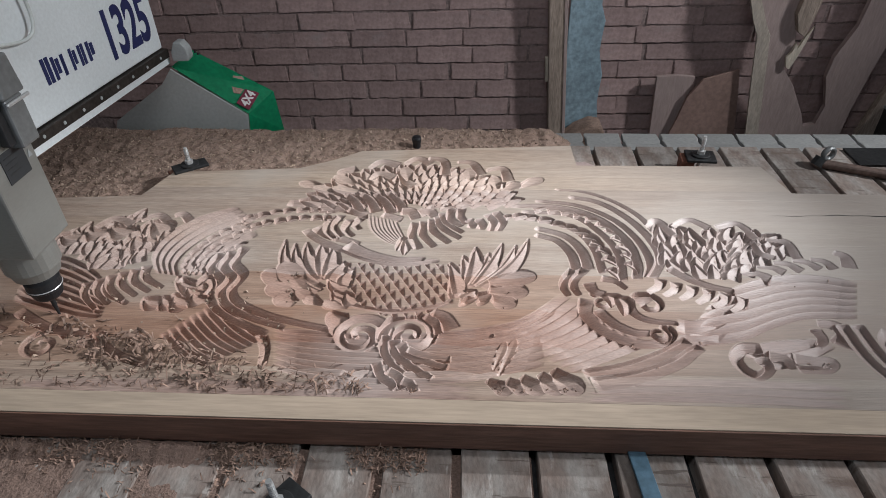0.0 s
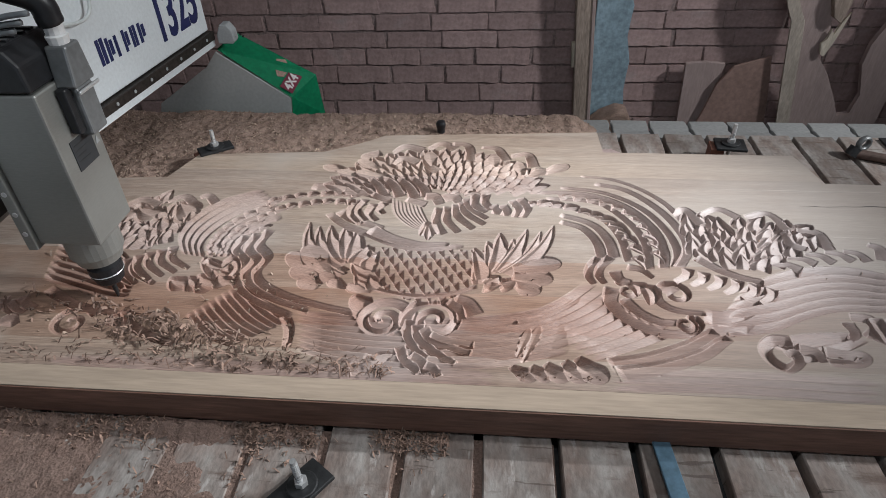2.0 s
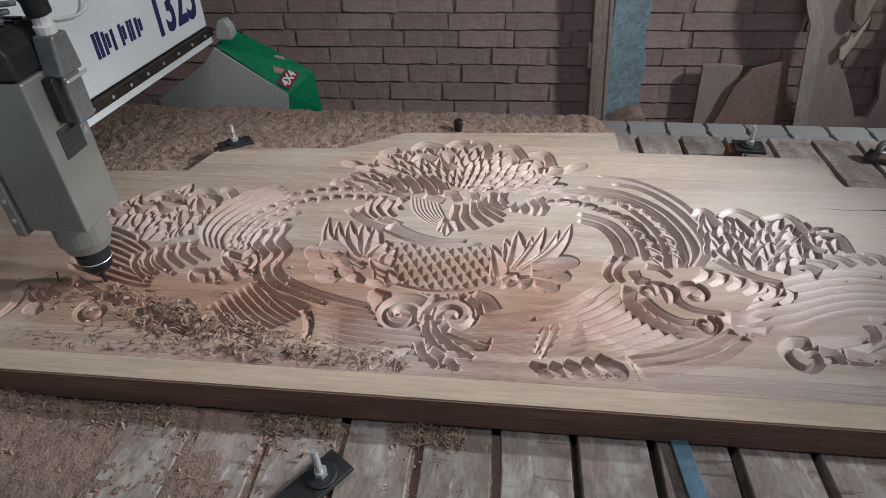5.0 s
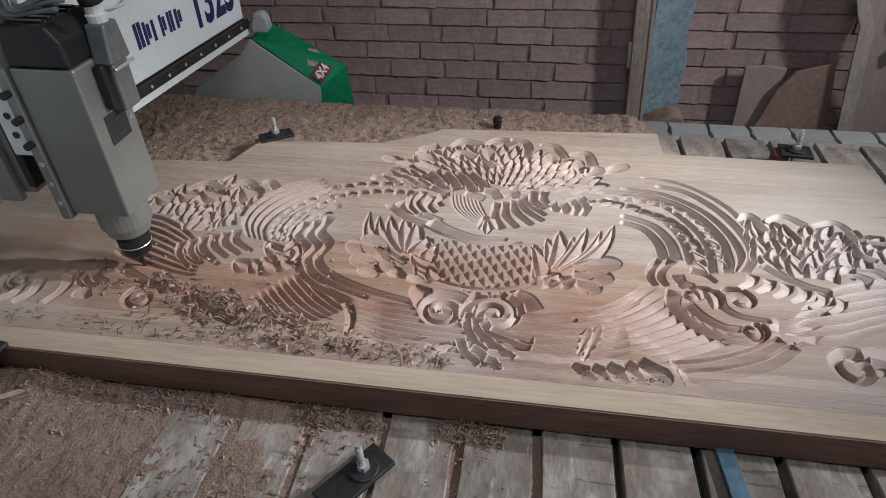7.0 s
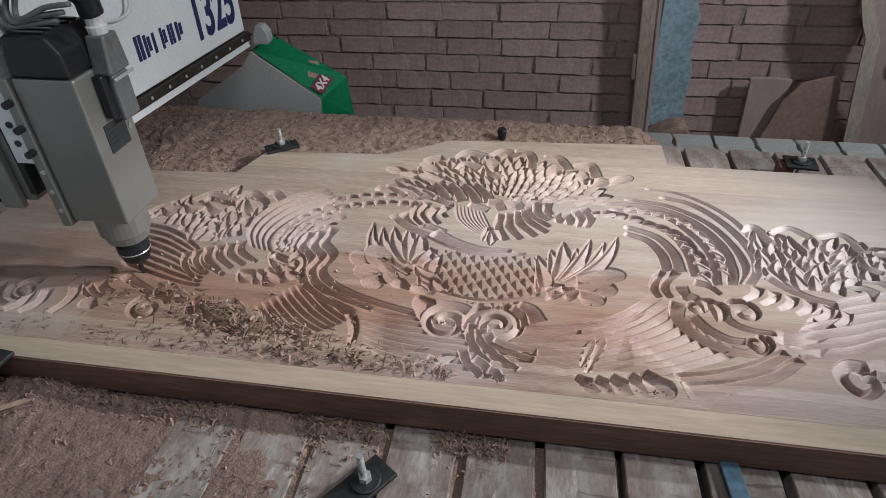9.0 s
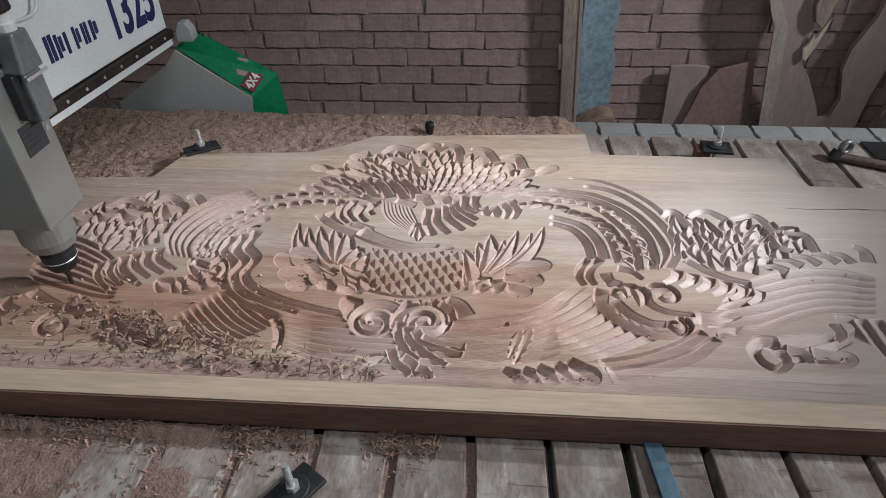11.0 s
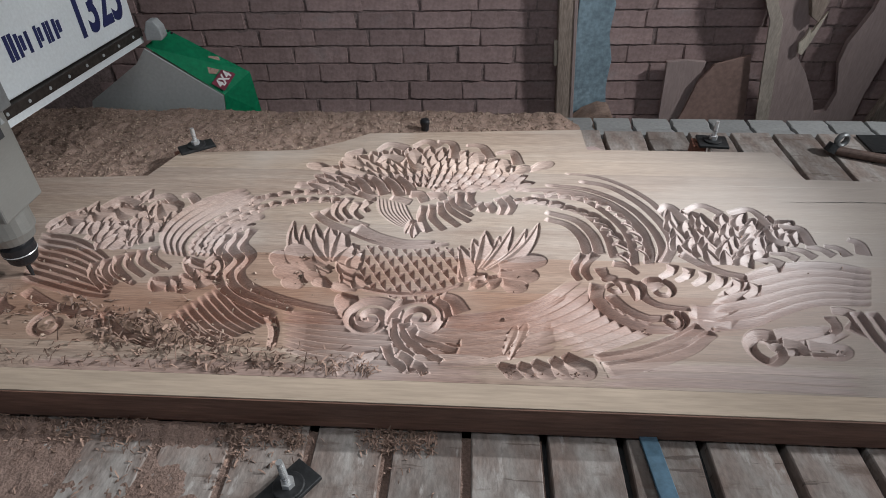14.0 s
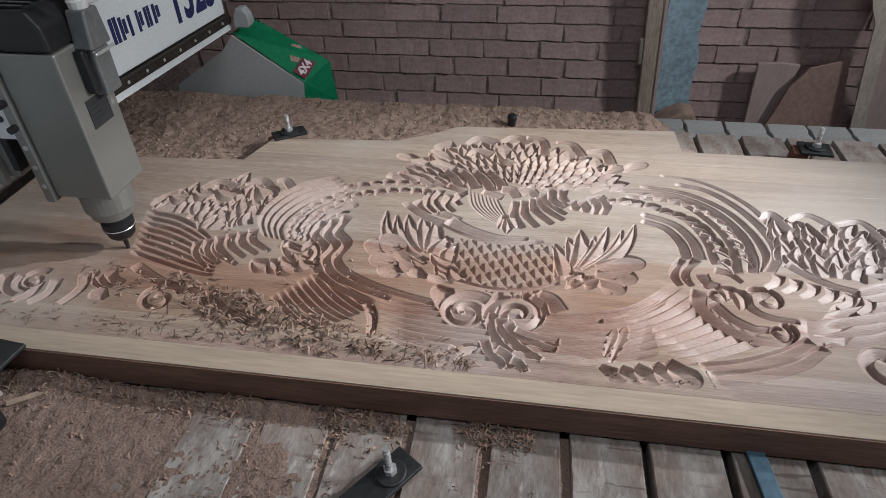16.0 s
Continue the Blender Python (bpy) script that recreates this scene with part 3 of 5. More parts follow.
# the neck and its sweep into the bowl
stroke([(-0.483, 1.276), (-0.491, 1.221), (-0.459, 1.180), (-0.467, 1.131), (-0.444, 1.094), (-0.384, 1.060), (-0.312, 1.036), (-0.239, 1.019)], 0.024, 0.014, D, "was")
stroke([(-0.507, 1.261), (-0.512, 1.208), (-0.481, 1.173), (-0.489, 1.128), (-0.463, 1.087), (-0.405, 1.049), (-0.330, 1.022)], 0.024, 0.014, D, "was")
stroke([(-0.529, 1.252), (-0.538, 1.206), (-0.505, 1.167), (-0.513, 1.121), (-0.484, 1.077), (-0.427, 1.037), (-0.358, 1.005)], 0.024, 0.014, D, "was")
# small leaves beside the neck
bunch([(-0.524, 1.124, -0.592, 1.168, 0.04, D * 0.9, 0.2), (-0.509, 1.103, -0.561, 1.136, 0.04, D * 0.9, 0.2), (-0.594, 1.081, -0.635, 1.099, 0.04, D * 0.9, 0.2), (-0.564, 1.078, -0.599, 1.105, 0.04, D, 0.3), (-0.534, 1.078, -0.579, 1.113, 0.05, D, 0.3), (-0.512, 1.089, -0.542, 1.119, 0.045, D, 0.2)], D * 0.8)
stroke([(-0.589, 1.160), (-0.549, 1.144), (-0.531, 1.171), (-0.513, 1.143), (-0.517, 1.113)], 0.020, 0.012, D, "saw")
# right ring: dark flutes with two leaf chains between them
stroke([(0.159, 1.336), (0.206, 1.313), (0.231, 1.265), (0.236, 1.211)], 0.016, 0.022, D, "was")
stroke([(0.161, 1.363), (0.226, 1.331), (0.256, 1.275), (0.261, 1.211)], 0.016, 0.024, D, "was")
stroke([(0.118, 1.407), (0.194, 1.388), (0.253, 1.351), (0.283, 1.284), (0.289, 1.199)], 0.012, 0.018, D, "was")
stroke([(0.133, 1.432), (0.249, 1.415), (0.308, 1.341), (0.332, 1.263), (0.325, 1.176)], 0.012, 0.018, D, "was")
stroke([(0.107, 1.455), (0.227, 1.452), (0.311, 1.404), (0.359, 1.318), (0.366, 1.238), (0.353, 1.182)], 0.014, 0.020, D, "was")
stroke([(0.169, 1.479), (0.267, 1.460), (0.343, 1.401), (0.383, 1.319), (0.393, 1.240), (0.376, 1.187)], 0.012, 0.018, D, "was")
stroke([(0.252, 1.500), (0.322, 1.473), (0.376, 1.408), (0.409, 1.330), (0.417, 1.256), (0.383, 1.187)], 0.014, 0.022, D, "was")
stroke([(0.222, 1.535), (0.295, 1.521), (0.356, 1.480), (0.403, 1.419), (0.428, 1.348)], 0.008, 0.014, D * 0.7, "was")
chain([(0.059, 1.389), (0.131, 1.403), (0.206, 1.379), (0.265, 1.342), (0.298, 1.277), (0.308, 1.179)], 13, 0.034, 0.020, D, 22)
chain([(0.166, 1.439), (0.250, 1.424), (0.313, 1.372), (0.343, 1.296), (0.349, 1.207)], 11, 0.034, 0.020, D, 22)
stroke([(0.230, 1.211), (0.210, 1.183), (0.202, 1.154), (0.210, 1.127)], 0.020, 0.012, D, "was")
stroke([(0.254, 1.216), (0.230, 1.185), (0.223, 1.156), (0.231, 1.129)], 0.022, 0.012, D, "was")
# right volutes
stroke([(0.244, 1.119), (0.236, 1.083), (0.253, 1.044), (0.286, 1.015), (0.323, 0.999), (0.364, 1.003), (0.386, 1.026), (0.380, 1.046)], 0.030, 0.014, D, "was")
stroke([(0.260, 1.088), (0.285, 1.051), (0.319, 1.028), (0.349, 1.027)], 0.024, 0.014, D, "was")
stroke([(0.324, 1.125), (0.325, 1.086), (0.351, 1.061), (0.405, 1.054)], 0.024, 0.010, D * 0.9, "was")
volute(0.272, 1.111, 0.026, 1.2, 2.4, -1, 0.016, D)
volute(0.361, 1.107, 0.032, 1.2, 2.6, -1, 0.017, D)
volute(0.361, 1.027, 0.022, 1.1, 1.2, -1, 0.014, D)
stroke([(0.255, 1.168), (0.262, 1.144), (0.283, 1.135)], 0.026, 0.014, D, "was")
stroke([(0.283, 1.184), (0.309, 1.175), (0.327, 1.152)], 0.020, 0.010, D, "was")
bunch([(0.292, 1.136, 0.291, 1.106, 0.035, D, 0.2), (0.312, 1.129, 0.308, 1.075, 0.03, D, 0.2), (0.338, 1.122, 0.374, 1.128, 0.03, D, 0.1)], D * 0.5)
# right long waves
ribs([(0.495, 1.135), (0.587, 1.185), (0.659, 1.204), (0.724, 1.203), (0.788, 1.184)], [(0.390, 0.994), (0.497, 1.010), (0.579, 1.050), (0.649, 1.074), (0.736, 1.075)], 6, 0.0135, steep=0.74, fade=0.10, keep=True)
ribs([(0.403, 1.066), (0.443, 1.064), (0.503, 1.091)], [(0.384, 0.989), (0.435, 0.998), (0.489, 1.015)], 2, 0.010, steep=0.8, fade=0.2, keep=True)
stroke([(0.213, 0.918), (0.286, 0.938), (0.355, 0.971), (0.390, 0.995), (0.411, 1.010)], 0.034, 0.020, 0.009)
stroke([(0.224, 0.901), (0.302, 0.921), (0.375, 0.954), (0.411, 0.983), (0.429, 0.995)], 0.034, 0.018, 0.009)
# right leaves and their hanging row
cluster([((0.440, 1.331), (0.677, 1.308), 10), ((0.429, 1.297), (0.688, 1.277), 11), ((0.424, 1.265), (0.663, 1.256), 10), ((0.426, 1.238), (0.627, 1.235), 9), ((0.445, 1.209), (0.585, 1.210), 7), ((0.488, 1.183), (0.548, 1.183), 3)], (100, 60), 0.052, 0.032, D)
for pts in (((0.413, 1.374), (0.443, 1.398), (0.467, 1.342)), ((0.472, 1.377), (0.516, 1.402), (0.553, 1.369)), ((0.567, 1.374), (0.621, 1.388), (0.644, 1.331)), ((0.632, 1.322), (0.634, 1.282), (0.659, 1.262)), ((0.662, 1.332), (0.704, 1.318), (0.703, 1.259))):
    stroke(pts, 0.012, 0.022, D * 0.95, "was")
stroke([(0.426, 1.223), (0.461, 1.185), (0.498, 1.162), (0.538, 1.151)], 0.026, 0.012, D, "was")
for k in range(6):
    x, y = 0.372 + 0.029 * k, 1.172 - 0.010 * k
    stroke([(x + 0.030, y + 0.012), (x + 0.022, y - 0.010), (x - 0.004, y - 0.030)], 0.024, 0.010, D * 0.6, "saw")
for pts in (((0.570, 1.206), (0.600, 1.208), (0.622, 1.191)), ((0.608, 1.230), (0.638, 1.228), (0.657, 1.211)), ((0.647, 1.244), (0.676, 1.240), (0.693, 1.217)), ((0.689, 1.252), (0.718, 1.246), (0.733, 1.225)), ((0.728, 1.258), (0.754, 1.250), (0.762, 1.225))):
    stroke(pts, 0.010, 0.024, D * 0.9, "was")
stroke([(0.787, 1.283), (0.804, 1.269), (0.795, 1.230)], 0.016, 0.030, D * 0.9, "was")
# lower right curls
ribs([(0.485, 0.990), (0.565, 1.012), (0.645, 1.020)], [(0.522, 0.945), (0.570, 0.951), (0.665, 0.999)], 2, 0.010, steep=0.8, fade=0.15)
stroke([(0.534, 0.993), (0.503, 0.994), (0.482, 0.971), (0.486, 0.943), (0.507, 0.929), (0.532, 0.949), (0.530, 0.969), (0.512, 0.960)], 0.024, 0.014, D, "saw")
stroke([(0.541, 0.978), (0.567, 0.971), (0.570, 0.946)], 0.024, 0.014, D * 0.8, "was")
stroke([(0.580, 0.972), (0.613, 0.967), (0.641, 0.963), (0.623, 0.947), (0.577, 0.946)], 0.026, 0.016, D * 0.7, "was")
stroke([(0.658, 1.061), (0.688, 1.055), (0.696, 1.029), (0.676, 1.002)], 0.018, 0.042, D * 0.9, "was")
stroke([(0.647, 1.045), (0.650, 1.020), (0.636, 1.003)], 0.022, 0.012, D * 0.8, "was")
for off in (0.0, 0.028):
    stroke([(0.70 + off, 1.06), (0.705 + off, 0.98), (0.73 + off, 0.91)], 0.024, 0.016, D * 0.9)
volute(0.80, 1.0, 0.05, 1.2, 2.0, 1, 0.022, D * 0.9)
# row of leaves on the lower rim
scoop(0.049, 0.905, 0.087, 0.878, 0.030, D)
scoop(0.083, 0.907, 0.116, 0.880, 0.030, D)
scoop(0.108, 0.914, 0.140, 0.879, 0.034, D)
scoop(0.139, 0.921, 0.170, 0.879, 0.036, D)
scoop(0.162, 0.930, 0.203, 0.881, 0.044, D)
# bottom volutes and their acanthus
scoop(-0.216, 1.055, -0.257, 1.043, 0.05, 0.014)
scoop(-0.215, 1.031, -0.240, 1.007, 0.04, 0.012)
volute(-0.186, 1.006, 0.056, 1.7, -0.6, 1, 0.026, D, "saw")
volute(-0.092, 1.013, 0.056, 1.7, 3.6, -1, 0.026, D, "saw")
stroke([(-0.069, 1.064), (-0.044, 1.041), (-0.036, 1.017)], 0.016, 0.030, D * 0.8, "was")
stroke([(-0.056, 1.074), (-0.031, 1.060), (-0.018, 1.027)], 0.016, 0.036, D, "was")
for w, d, pts in ((0.022, 1.0, ((-0.135, 1.008), (-0.138, 0.976), (-0.121, 0.941), (-0.096, 0.918))), (0.024, 1.0, ((-0.121, 0.997), (-0.115, 0.966), (-0.088, 0.937), (-0.047, 0.909))), (0.022, 0.8, ((-0.109, 0.989), (-0.094, 0.964), (-0.061, 0.947), (-0.021, 0.934))), (0.016, 0.5, ((-0.095, 0.975), (-0.062, 0.961), (-0.017, 0.955)))):
    stroke(pts, w, 0.012, D * d, "was")
for pts in (((-0.147, 0.942), (-0.134, 0.911), (-0.106, 0.887)), ((-0.125, 0.924), (-0.104, 0.910), (-0.094, 0.883)), ((-0.098, 0.903), (-0.084, 0.896), (-0.073, 0.877))):
    stroke(pts, 0.020, 0.016, D * 0.9, "was")
bunch([(-0.202, 0.899, -0.157, 0.925, 0.03, 0.012, 0.1), (-0.223, 0.885, -0.187, 0.900, 0.03, 0.010, 0.1)], 0.008)
# basket: slanting slats with a row of three-cornered pits between each two
GX, GY = np.meshgrid(X0 + STEP * np.arange(SX), Y0 + STEP * np.arange(SY), indexing="ij")
rim = 1.222 + 0.10 * (GX + 0.12) ** 2
keel = 1.058 + 0.12 * np.clip(np.abs(GX + 0.118) / 0.145, 0, 1.4) ** 2.2
inside = (GY < rim) & (GY > keel) & (np.abs(GX + 0.118) < 0.148)
a, b = ((GX * 0.86 + GY * 0.50) / 0.0205) % 1.0, ((GX * 0.50 - GY * 0.86) / 0.0275) % 1.0
a = np.clip((a - 0.38) / 0.62, 0, 1)
pit = D * 0.85 * np.where(a > 0, np.clip(1.25 - 1.05 * a - 1.0 * b, 0, 1) * np.clip(b * 16, 0, 1) * np.clip(a * 12, 0, 1), 0.0) + 0.0006
CUT = np.where(inside, pit, CUT)
stroke([(-0.231, 1.095), (-0.190, 1.082), (-0.129, 1.073), (-0.059, 1.087), (-0.016, 1.107)], 0.012, 0.012, D * 0.5)
# leaves at both ends of the basket
blades = [(-0.290, 1.138, -0.397, 1.301, 0.034, D * 1.1, 0.15), (-0.292, 1.162, -0.372, 1.287, 0.034, D * 1.1, 0.10), (-0.292, 1.180, -0.348, 1.293, 0.036, D * 1.1, 0.0), (-0.287, 1.190, -0.314, 1.290, 0.042, D, -0.1), (-0.279, 1.187, -0.285, 1.281, 0.042, D, -0.15), (-0.271, 1.169, -0.254, 1.227, 0.046, D, -0.1), (-0.290, 1.127, -0.372, 1.224, 0.03, D, 0.15), (-0.233, 1.138, -0.275, 1.168, 0.036, D, 0.1), (-0.222, 1.107, -0.261, 1.136, 0.036, D, 0.1), (-0.242, 1.156, -0.230, 1.203, 0.04, D, 0.1), (-0.236, 1.095, -0.254, 1.116, 0.036, D, 0.1), (-0.209, 1.096, -0.231, 1.128, 0.036, D, 0.1)]
bunch([(*q[:4], q[4] * 0.9, q[5] * 0.75, q[6] + 0.15) for q in blades], D * 0.6)
for tip in ((-0.418, 1.190), (-0.399, 1.139), (-0.370, 1.091), (-0.387, 1.223)):
    scoop(-0.314, 1.130, *tip, 0.055, D)
for foot, tip in (((-0.285, 1.100), (-0.336, 1.135)), ((-0.274, 1.091), (-0.313, 1.112)), ((-0.223, 1.084), (-0.274, 1.094))):
    scoop(*foot, *tip, 0.03, D)
blades = [(0.014, 1.150, 0.001, 1.251, 0.036, D, 0.1), (0.018, 1.157, 0.027, 1.281, 0.042, D * 1.1, 0.1), (0.025, 1.158, 0.055, 1.262, 0.038, D, 0.0), (0.030, 1.162, 0.084, 1.297, 0.030, D, 0.1), (0.034, 1.158, 0.113, 1.291, 0.026, D, 0.0), (0.039, 1.151, 0.141, 1.313, 0.036, D * 0.9, 0.0), (-0.011, 1.117, -0.021, 1.188, 0.034, D, 0.1), (-0.006, 1.135, -0.026, 1.226, 0.034, D, 0.1), (0.003, 1.118, 0.027, 1.140, 0.036, D, 0.1)]
bunch([(*q[:4], q[4] * 0.9, q[5] * 0.65, q[6] - 0.18) for q in blades], D * 0.45)
for foot, tip in (((0.056, 1.174), (0.151, 1.191)), ((0.056, 1.152), (0.131, 1.136)), ((0.050, 1.135), (0.103, 1.094)), ((0.028, 1.126), (0.055, 1.111)), ((0.005, 1.118), (0.019, 1.102))):
    scoop(*foot, *tip, 0.05, D * 1.1)
# garland over the basket
stroke([(-0.366, 1.345), (-0.324, 1.303), (-0.268, 1.272), (-0.201, 1.235), (-0.133, 1.223), (-0.050, 1.236)], 0.020, 0.014, D * 0.7, "was")
stroke([(-0.341, 1.356), (-0.305, 1.322), (-0.258, 1.302), (-0.231, 1.291)], 0.030, 0.014, D * 0.9, "was")
stroke([(-0.259, 1.289), (-0.210, 1.258), (-0.147, 1.238), (-0.081, 1.242)], 0.034, 0.010, D * 0.9, "was")
# crest: a fan of narrow blades over two fluted horns, rimmed with curled lobes
crest = []
for r, n, l, w in ((0.205, 24, 0.058, 0.033), (0.168, 22, 0.056, 0.030), (0.132, 20, 0.054, 0.027), (0.098, 17, 0.050, 0.024), (0.064, 13, 0.044, 0.020), (0.034, 9, 0.036, 0.016)):
    for k in range(n):
        q = math.radians(6 + 168 * (k + 0.5 * (n % 4 == 0)) / (n - 0.5))
        x, y = -0.130 + 1.10 * r * math.cos(q), 1.432 + 0.86 * r * math.sin(q)
        tw = q + 0.42 * math.cos(q) + 0.10 * math.sin(k * 2.3 + r * 90)
        crest.append((x, y, x + l * math.cos(tw), y + l * math.sin(tw) * 0.9, w * 1.05, D * (0.95 + 0.15 * math.sin(k * 5.1 + r * 31)), 0.25 * math.cos(q)))
bunch(crest, D)
for k, pts in enumerate((((-0.257, 1.635), (-0.229, 1.672), (-0.181, 1.652)), ((-0.308, 1.581), (-0.329, 1.613), (-0.290, 1.633)), ((-0.166, 1.659), (-0.132, 1.690), (-0.094, 1.663)), ((-0.104, 1.695), (-0.061, 1.678), (-0.055, 1.604)), ((-0.025, 1.673), (0.017, 1.666), (0.038, 1.604)), ((0.053, 1.628), (0.097, 1.637), (0.109, 1.573)), ((-0.182, 1.633), (-0.158, 1.575), (-0.133, 1.548)), ((-0.249, 1.576), (-0.230, 1.612), (-0.185, 1.591)))):
    stroke(pts, 0.014, 0.032, D, "was")
for foot, tip in (((-0.355, 1.535), (-0.428, 1.559)), ((-0.313, 1.526), (-0.391, 1.539)), ((-0.268, 1.529), (-0.341, 1.536)), ((-0.283, 1.562), (-0.343, 1.594)), ((-0.147, 1.581), (-0.165, 1.647)), ((0.012, 1.585), (0.006, 1.638)), ((0.080, 1.549), (0.070, 1.600)), ((0.125, 1.540), (0.198, 1.590)), ((0.090, 1.538), (0.140, 1.563))):
    scoop(*foot, *tip, 0.036, D * 0.9)
# blades swept down into the left horn
for k, pts in enumerate((((-0.298, 1.505), (-0.270, 1.469), (-0.248, 1.417)), ((-0.259, 1.507), (-0.231, 1.471), (-0.211, 1.421)), ((-0.225, 1.509), (-0.192, 1.463), (-0.175, 1.414)), ((-0.195, 1.516), (-0.162, 1.470), (-0.147, 1.425)), ((-0.281, 1.437), (-0.250, 1.414), (-0.225, 1.406)))):
    stroke(pts, 0.016, 0.030, D, "was")
for pts in (((-0.196, 1.408), (-0.171, 1.399), (-0.146, 1.391)), ((-0.152, 1.427), (-0.128, 1.426), (-0.114, 1.393)), ((-0.106, 1.418), (-0.085, 1.429), (-0.070, 1.405))):
    stroke(pts, 0.034, 0.022, D * 0.8, "was")
# the horns: a smooth shell on one side, curling flutes on the other
ribs([(-0.232, 1.415), (-0.217, 1.350), (-0.177, 1.303), (-0.143, 1.288)], [(-0.159, 1.386), (-0.147, 1.354), (-0.137, 1.327), (-0.130, 1.301)], 8, 0.0035, steep=0.84, fade=0.10)
for w, pts in ((0.022, ((-0.113, 1.379), (-0.118, 1.328), (-0.095, 1.276))), (0.022, ((-0.094, 1.385), (-0.094, 1.334), (-0.064, 1.284))), (0.022, ((-0.075, 1.395), (-0.071, 1.349), (-0.032, 1.299))), (0.020, ((-0.063, 1.406), (-0.050, 1.359), (-0.008, 1.317))), (0.018, ((-0.055, 1.421), (-0.040, 1.379), (-0.003, 1.340))), (0.022, ((-0.032, 1.442), (-0.033, 1.398), (-0.004, 1.367))), (0.022, ((-0.008, 1.443), (-0.010, 1.409), (0.006, 1.377)))):
    stroke(pts, w, w * 0.7, D, "was")
bunch([(-0.129, 1.319, -0.146, 1.271, 0.030, D, 0.1), (-0.126, 1.319, -0.129, 1.255, 0.026, D, 0.0), (-0.124, 1.319, -0.110, 1.277, 0.022, D * 0.6, 0.0)], D * 0.2)
for pts in (((-0.313, 1.391), (-0.318, 1.348), (-0.293, 1.313)), ((-0.292, 1.407), (-0.303, 1.363), (-0.276, 1.319)), ((-0.268, 1.389), (-0.274, 1.351), (-0.251, 1.320)), ((-0.242, 1.395), (-0.254, 1.371), (-0.240, 1.348))):
    stroke(pts, 0.022, 0.014, D * 0.9, "saw")
for pts in (((0.009, 1.396), (0.019, 1.377), (0.014, 1.359)), ((0.032, 1.397), (0.042, 1.374), (0.035, 1.355)), ((0.053, 1.417), (0.068, 1.390), (0.060, 1.348)), ((0.072, 1.428), (0.089, 1.391), (0.075, 1.349))):
    stroke(pts, 0.020, 0.018, D * 0.9, "was")
# the left end, round and beyond the spindle
volute(-0.768, 0.965, 0.042, 1.4, 0.5, 1, 0.019, D)
stroke([(-0.869, 1.053), (-0.786, 1.011), (-0.711, 0.995), (-0.678, 0.991)], 0.024, 0.012, D * 0.9, "was")
scoop(-0.658, 0.966, -0.702, 0.990, 0.045, 0.013)
stroke([(-0.679, 1.002), (-0.660, 0.971), (-0.608, 0.940), (-0.550, 0.921)], 0.024, 0.014, D * 0.9, "was")
for pts in (((-1.179, 0.994), (-1.142, 0.950), (-1.106, 0.934)), ((-1.146, 0.996), (-1.113, 0.959), (-1.080, 0.942)), ((-1.110, 0.998), (-1.088, 0.959), (-1.051, 0.940)), ((-0.943, 1.022), (-0.921, 0.999), (-0.896, 0.984)), ((-0.920, 1.018), (-0.900, 0.999), (-0.874, 0.988)), ((-0.907, 1.028), (-0.887, 1.008), (-0.860, 0.998))):
    stroke(pts, 0.026, 0.014, D * 0.9, "was")
for pts in (((-1.070, 0.996), (-1.069, 0.966), (-1.037, 0.953)), ((-1.028, 0.981), (-1.022, 0.948), (-1.043, 0.923)), ((-0.998, 0.993), (-0.989, 0.954), (-1.010, 0.922)), ((-0.952, 1.016), (-0.934, 0.974), (-0.947, 0.926))):
    stroke(pts, 0.024, 0.016, D * 0.9, "saw")
scoop(-0.871, 0.953, -0.906, 0.972, 0.035, 0.012)
volute(-1.041, 0.986, 0.03, 1.2, 1.0, 1, 0.016, D)
cluster([((-1.25, 0.97), (-1.14, 0.95), 4)], (80, 120), 0.05, 0.03, D * 0.8)

CUT[1:-1, 1:-1] = (CUT[1:-1, 1:-1] * 8 + CUT[:-2, 1:-1] + CUT[2:, 1:-1] + CUT[1:-1, :-2] + CUT[1:-1, 2:]) / 12
jj = np.clip((PY - Y0) / STEP, 0, SY - 1.001)
j0 = jj.astype(int)
ii = np.repeat(np.arange(NX)[:, None], NY, 1)
depth = CUT[ii, j0] * (1 - (jj - j0)) + CUT[ii, j0 + 1] * (jj - j0)
depth *= np.clip((back[:, None] - PY) / 0.006, 0, 1)
# Glue lines between the boards.
for y in (1.085, 1.30, 1.483):
    depth += 0.0005 * np.exp(-(((PY - y - 0.004 * np.sin(PX * 2)) / 0.0014) ** 2)) * (depth < 0.001)
PZ = PANEL_Z - depth
verts = np.stack([PX, PY, PZ], -1).reshape(-1, 3)
idx = np.arange(NX * NY).reshape(NX, NY)
quads = np.stack([idx[:-1, :-1], idx[1:, :-1], idx[1:, 1:], idx[:-1, 1:]], -1).reshape(-1, 4)
live = (PY[:-1, :-1] < back[:-1, None]) | (PY[1:, :-1] < back[1:, None])
quads = quads[live.ravel()]
rim_ids = idx[:, -1]
low = len(verts) + np.arange(NX)
verts = np.vstack([verts, np.stack([gx, back, np.full(NX, BED_Z + 0.003)], -1)])
quads = np.vstack([quads, np.stack([rim_ids[:-1], rim_ids[1:], low[1:], low[:-1]], -1)])
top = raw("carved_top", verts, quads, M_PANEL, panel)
tagged(top, "reddish hardwood top carved with leaves, scrolls and a basket")
part("front_strip", boxed((X0, 0.815, BED_Z + 0.003), (X1, Y0 - 0.0002, PANEL_Z), 0.0004), M_STRIP, panel, "pale uncarved edge strip")
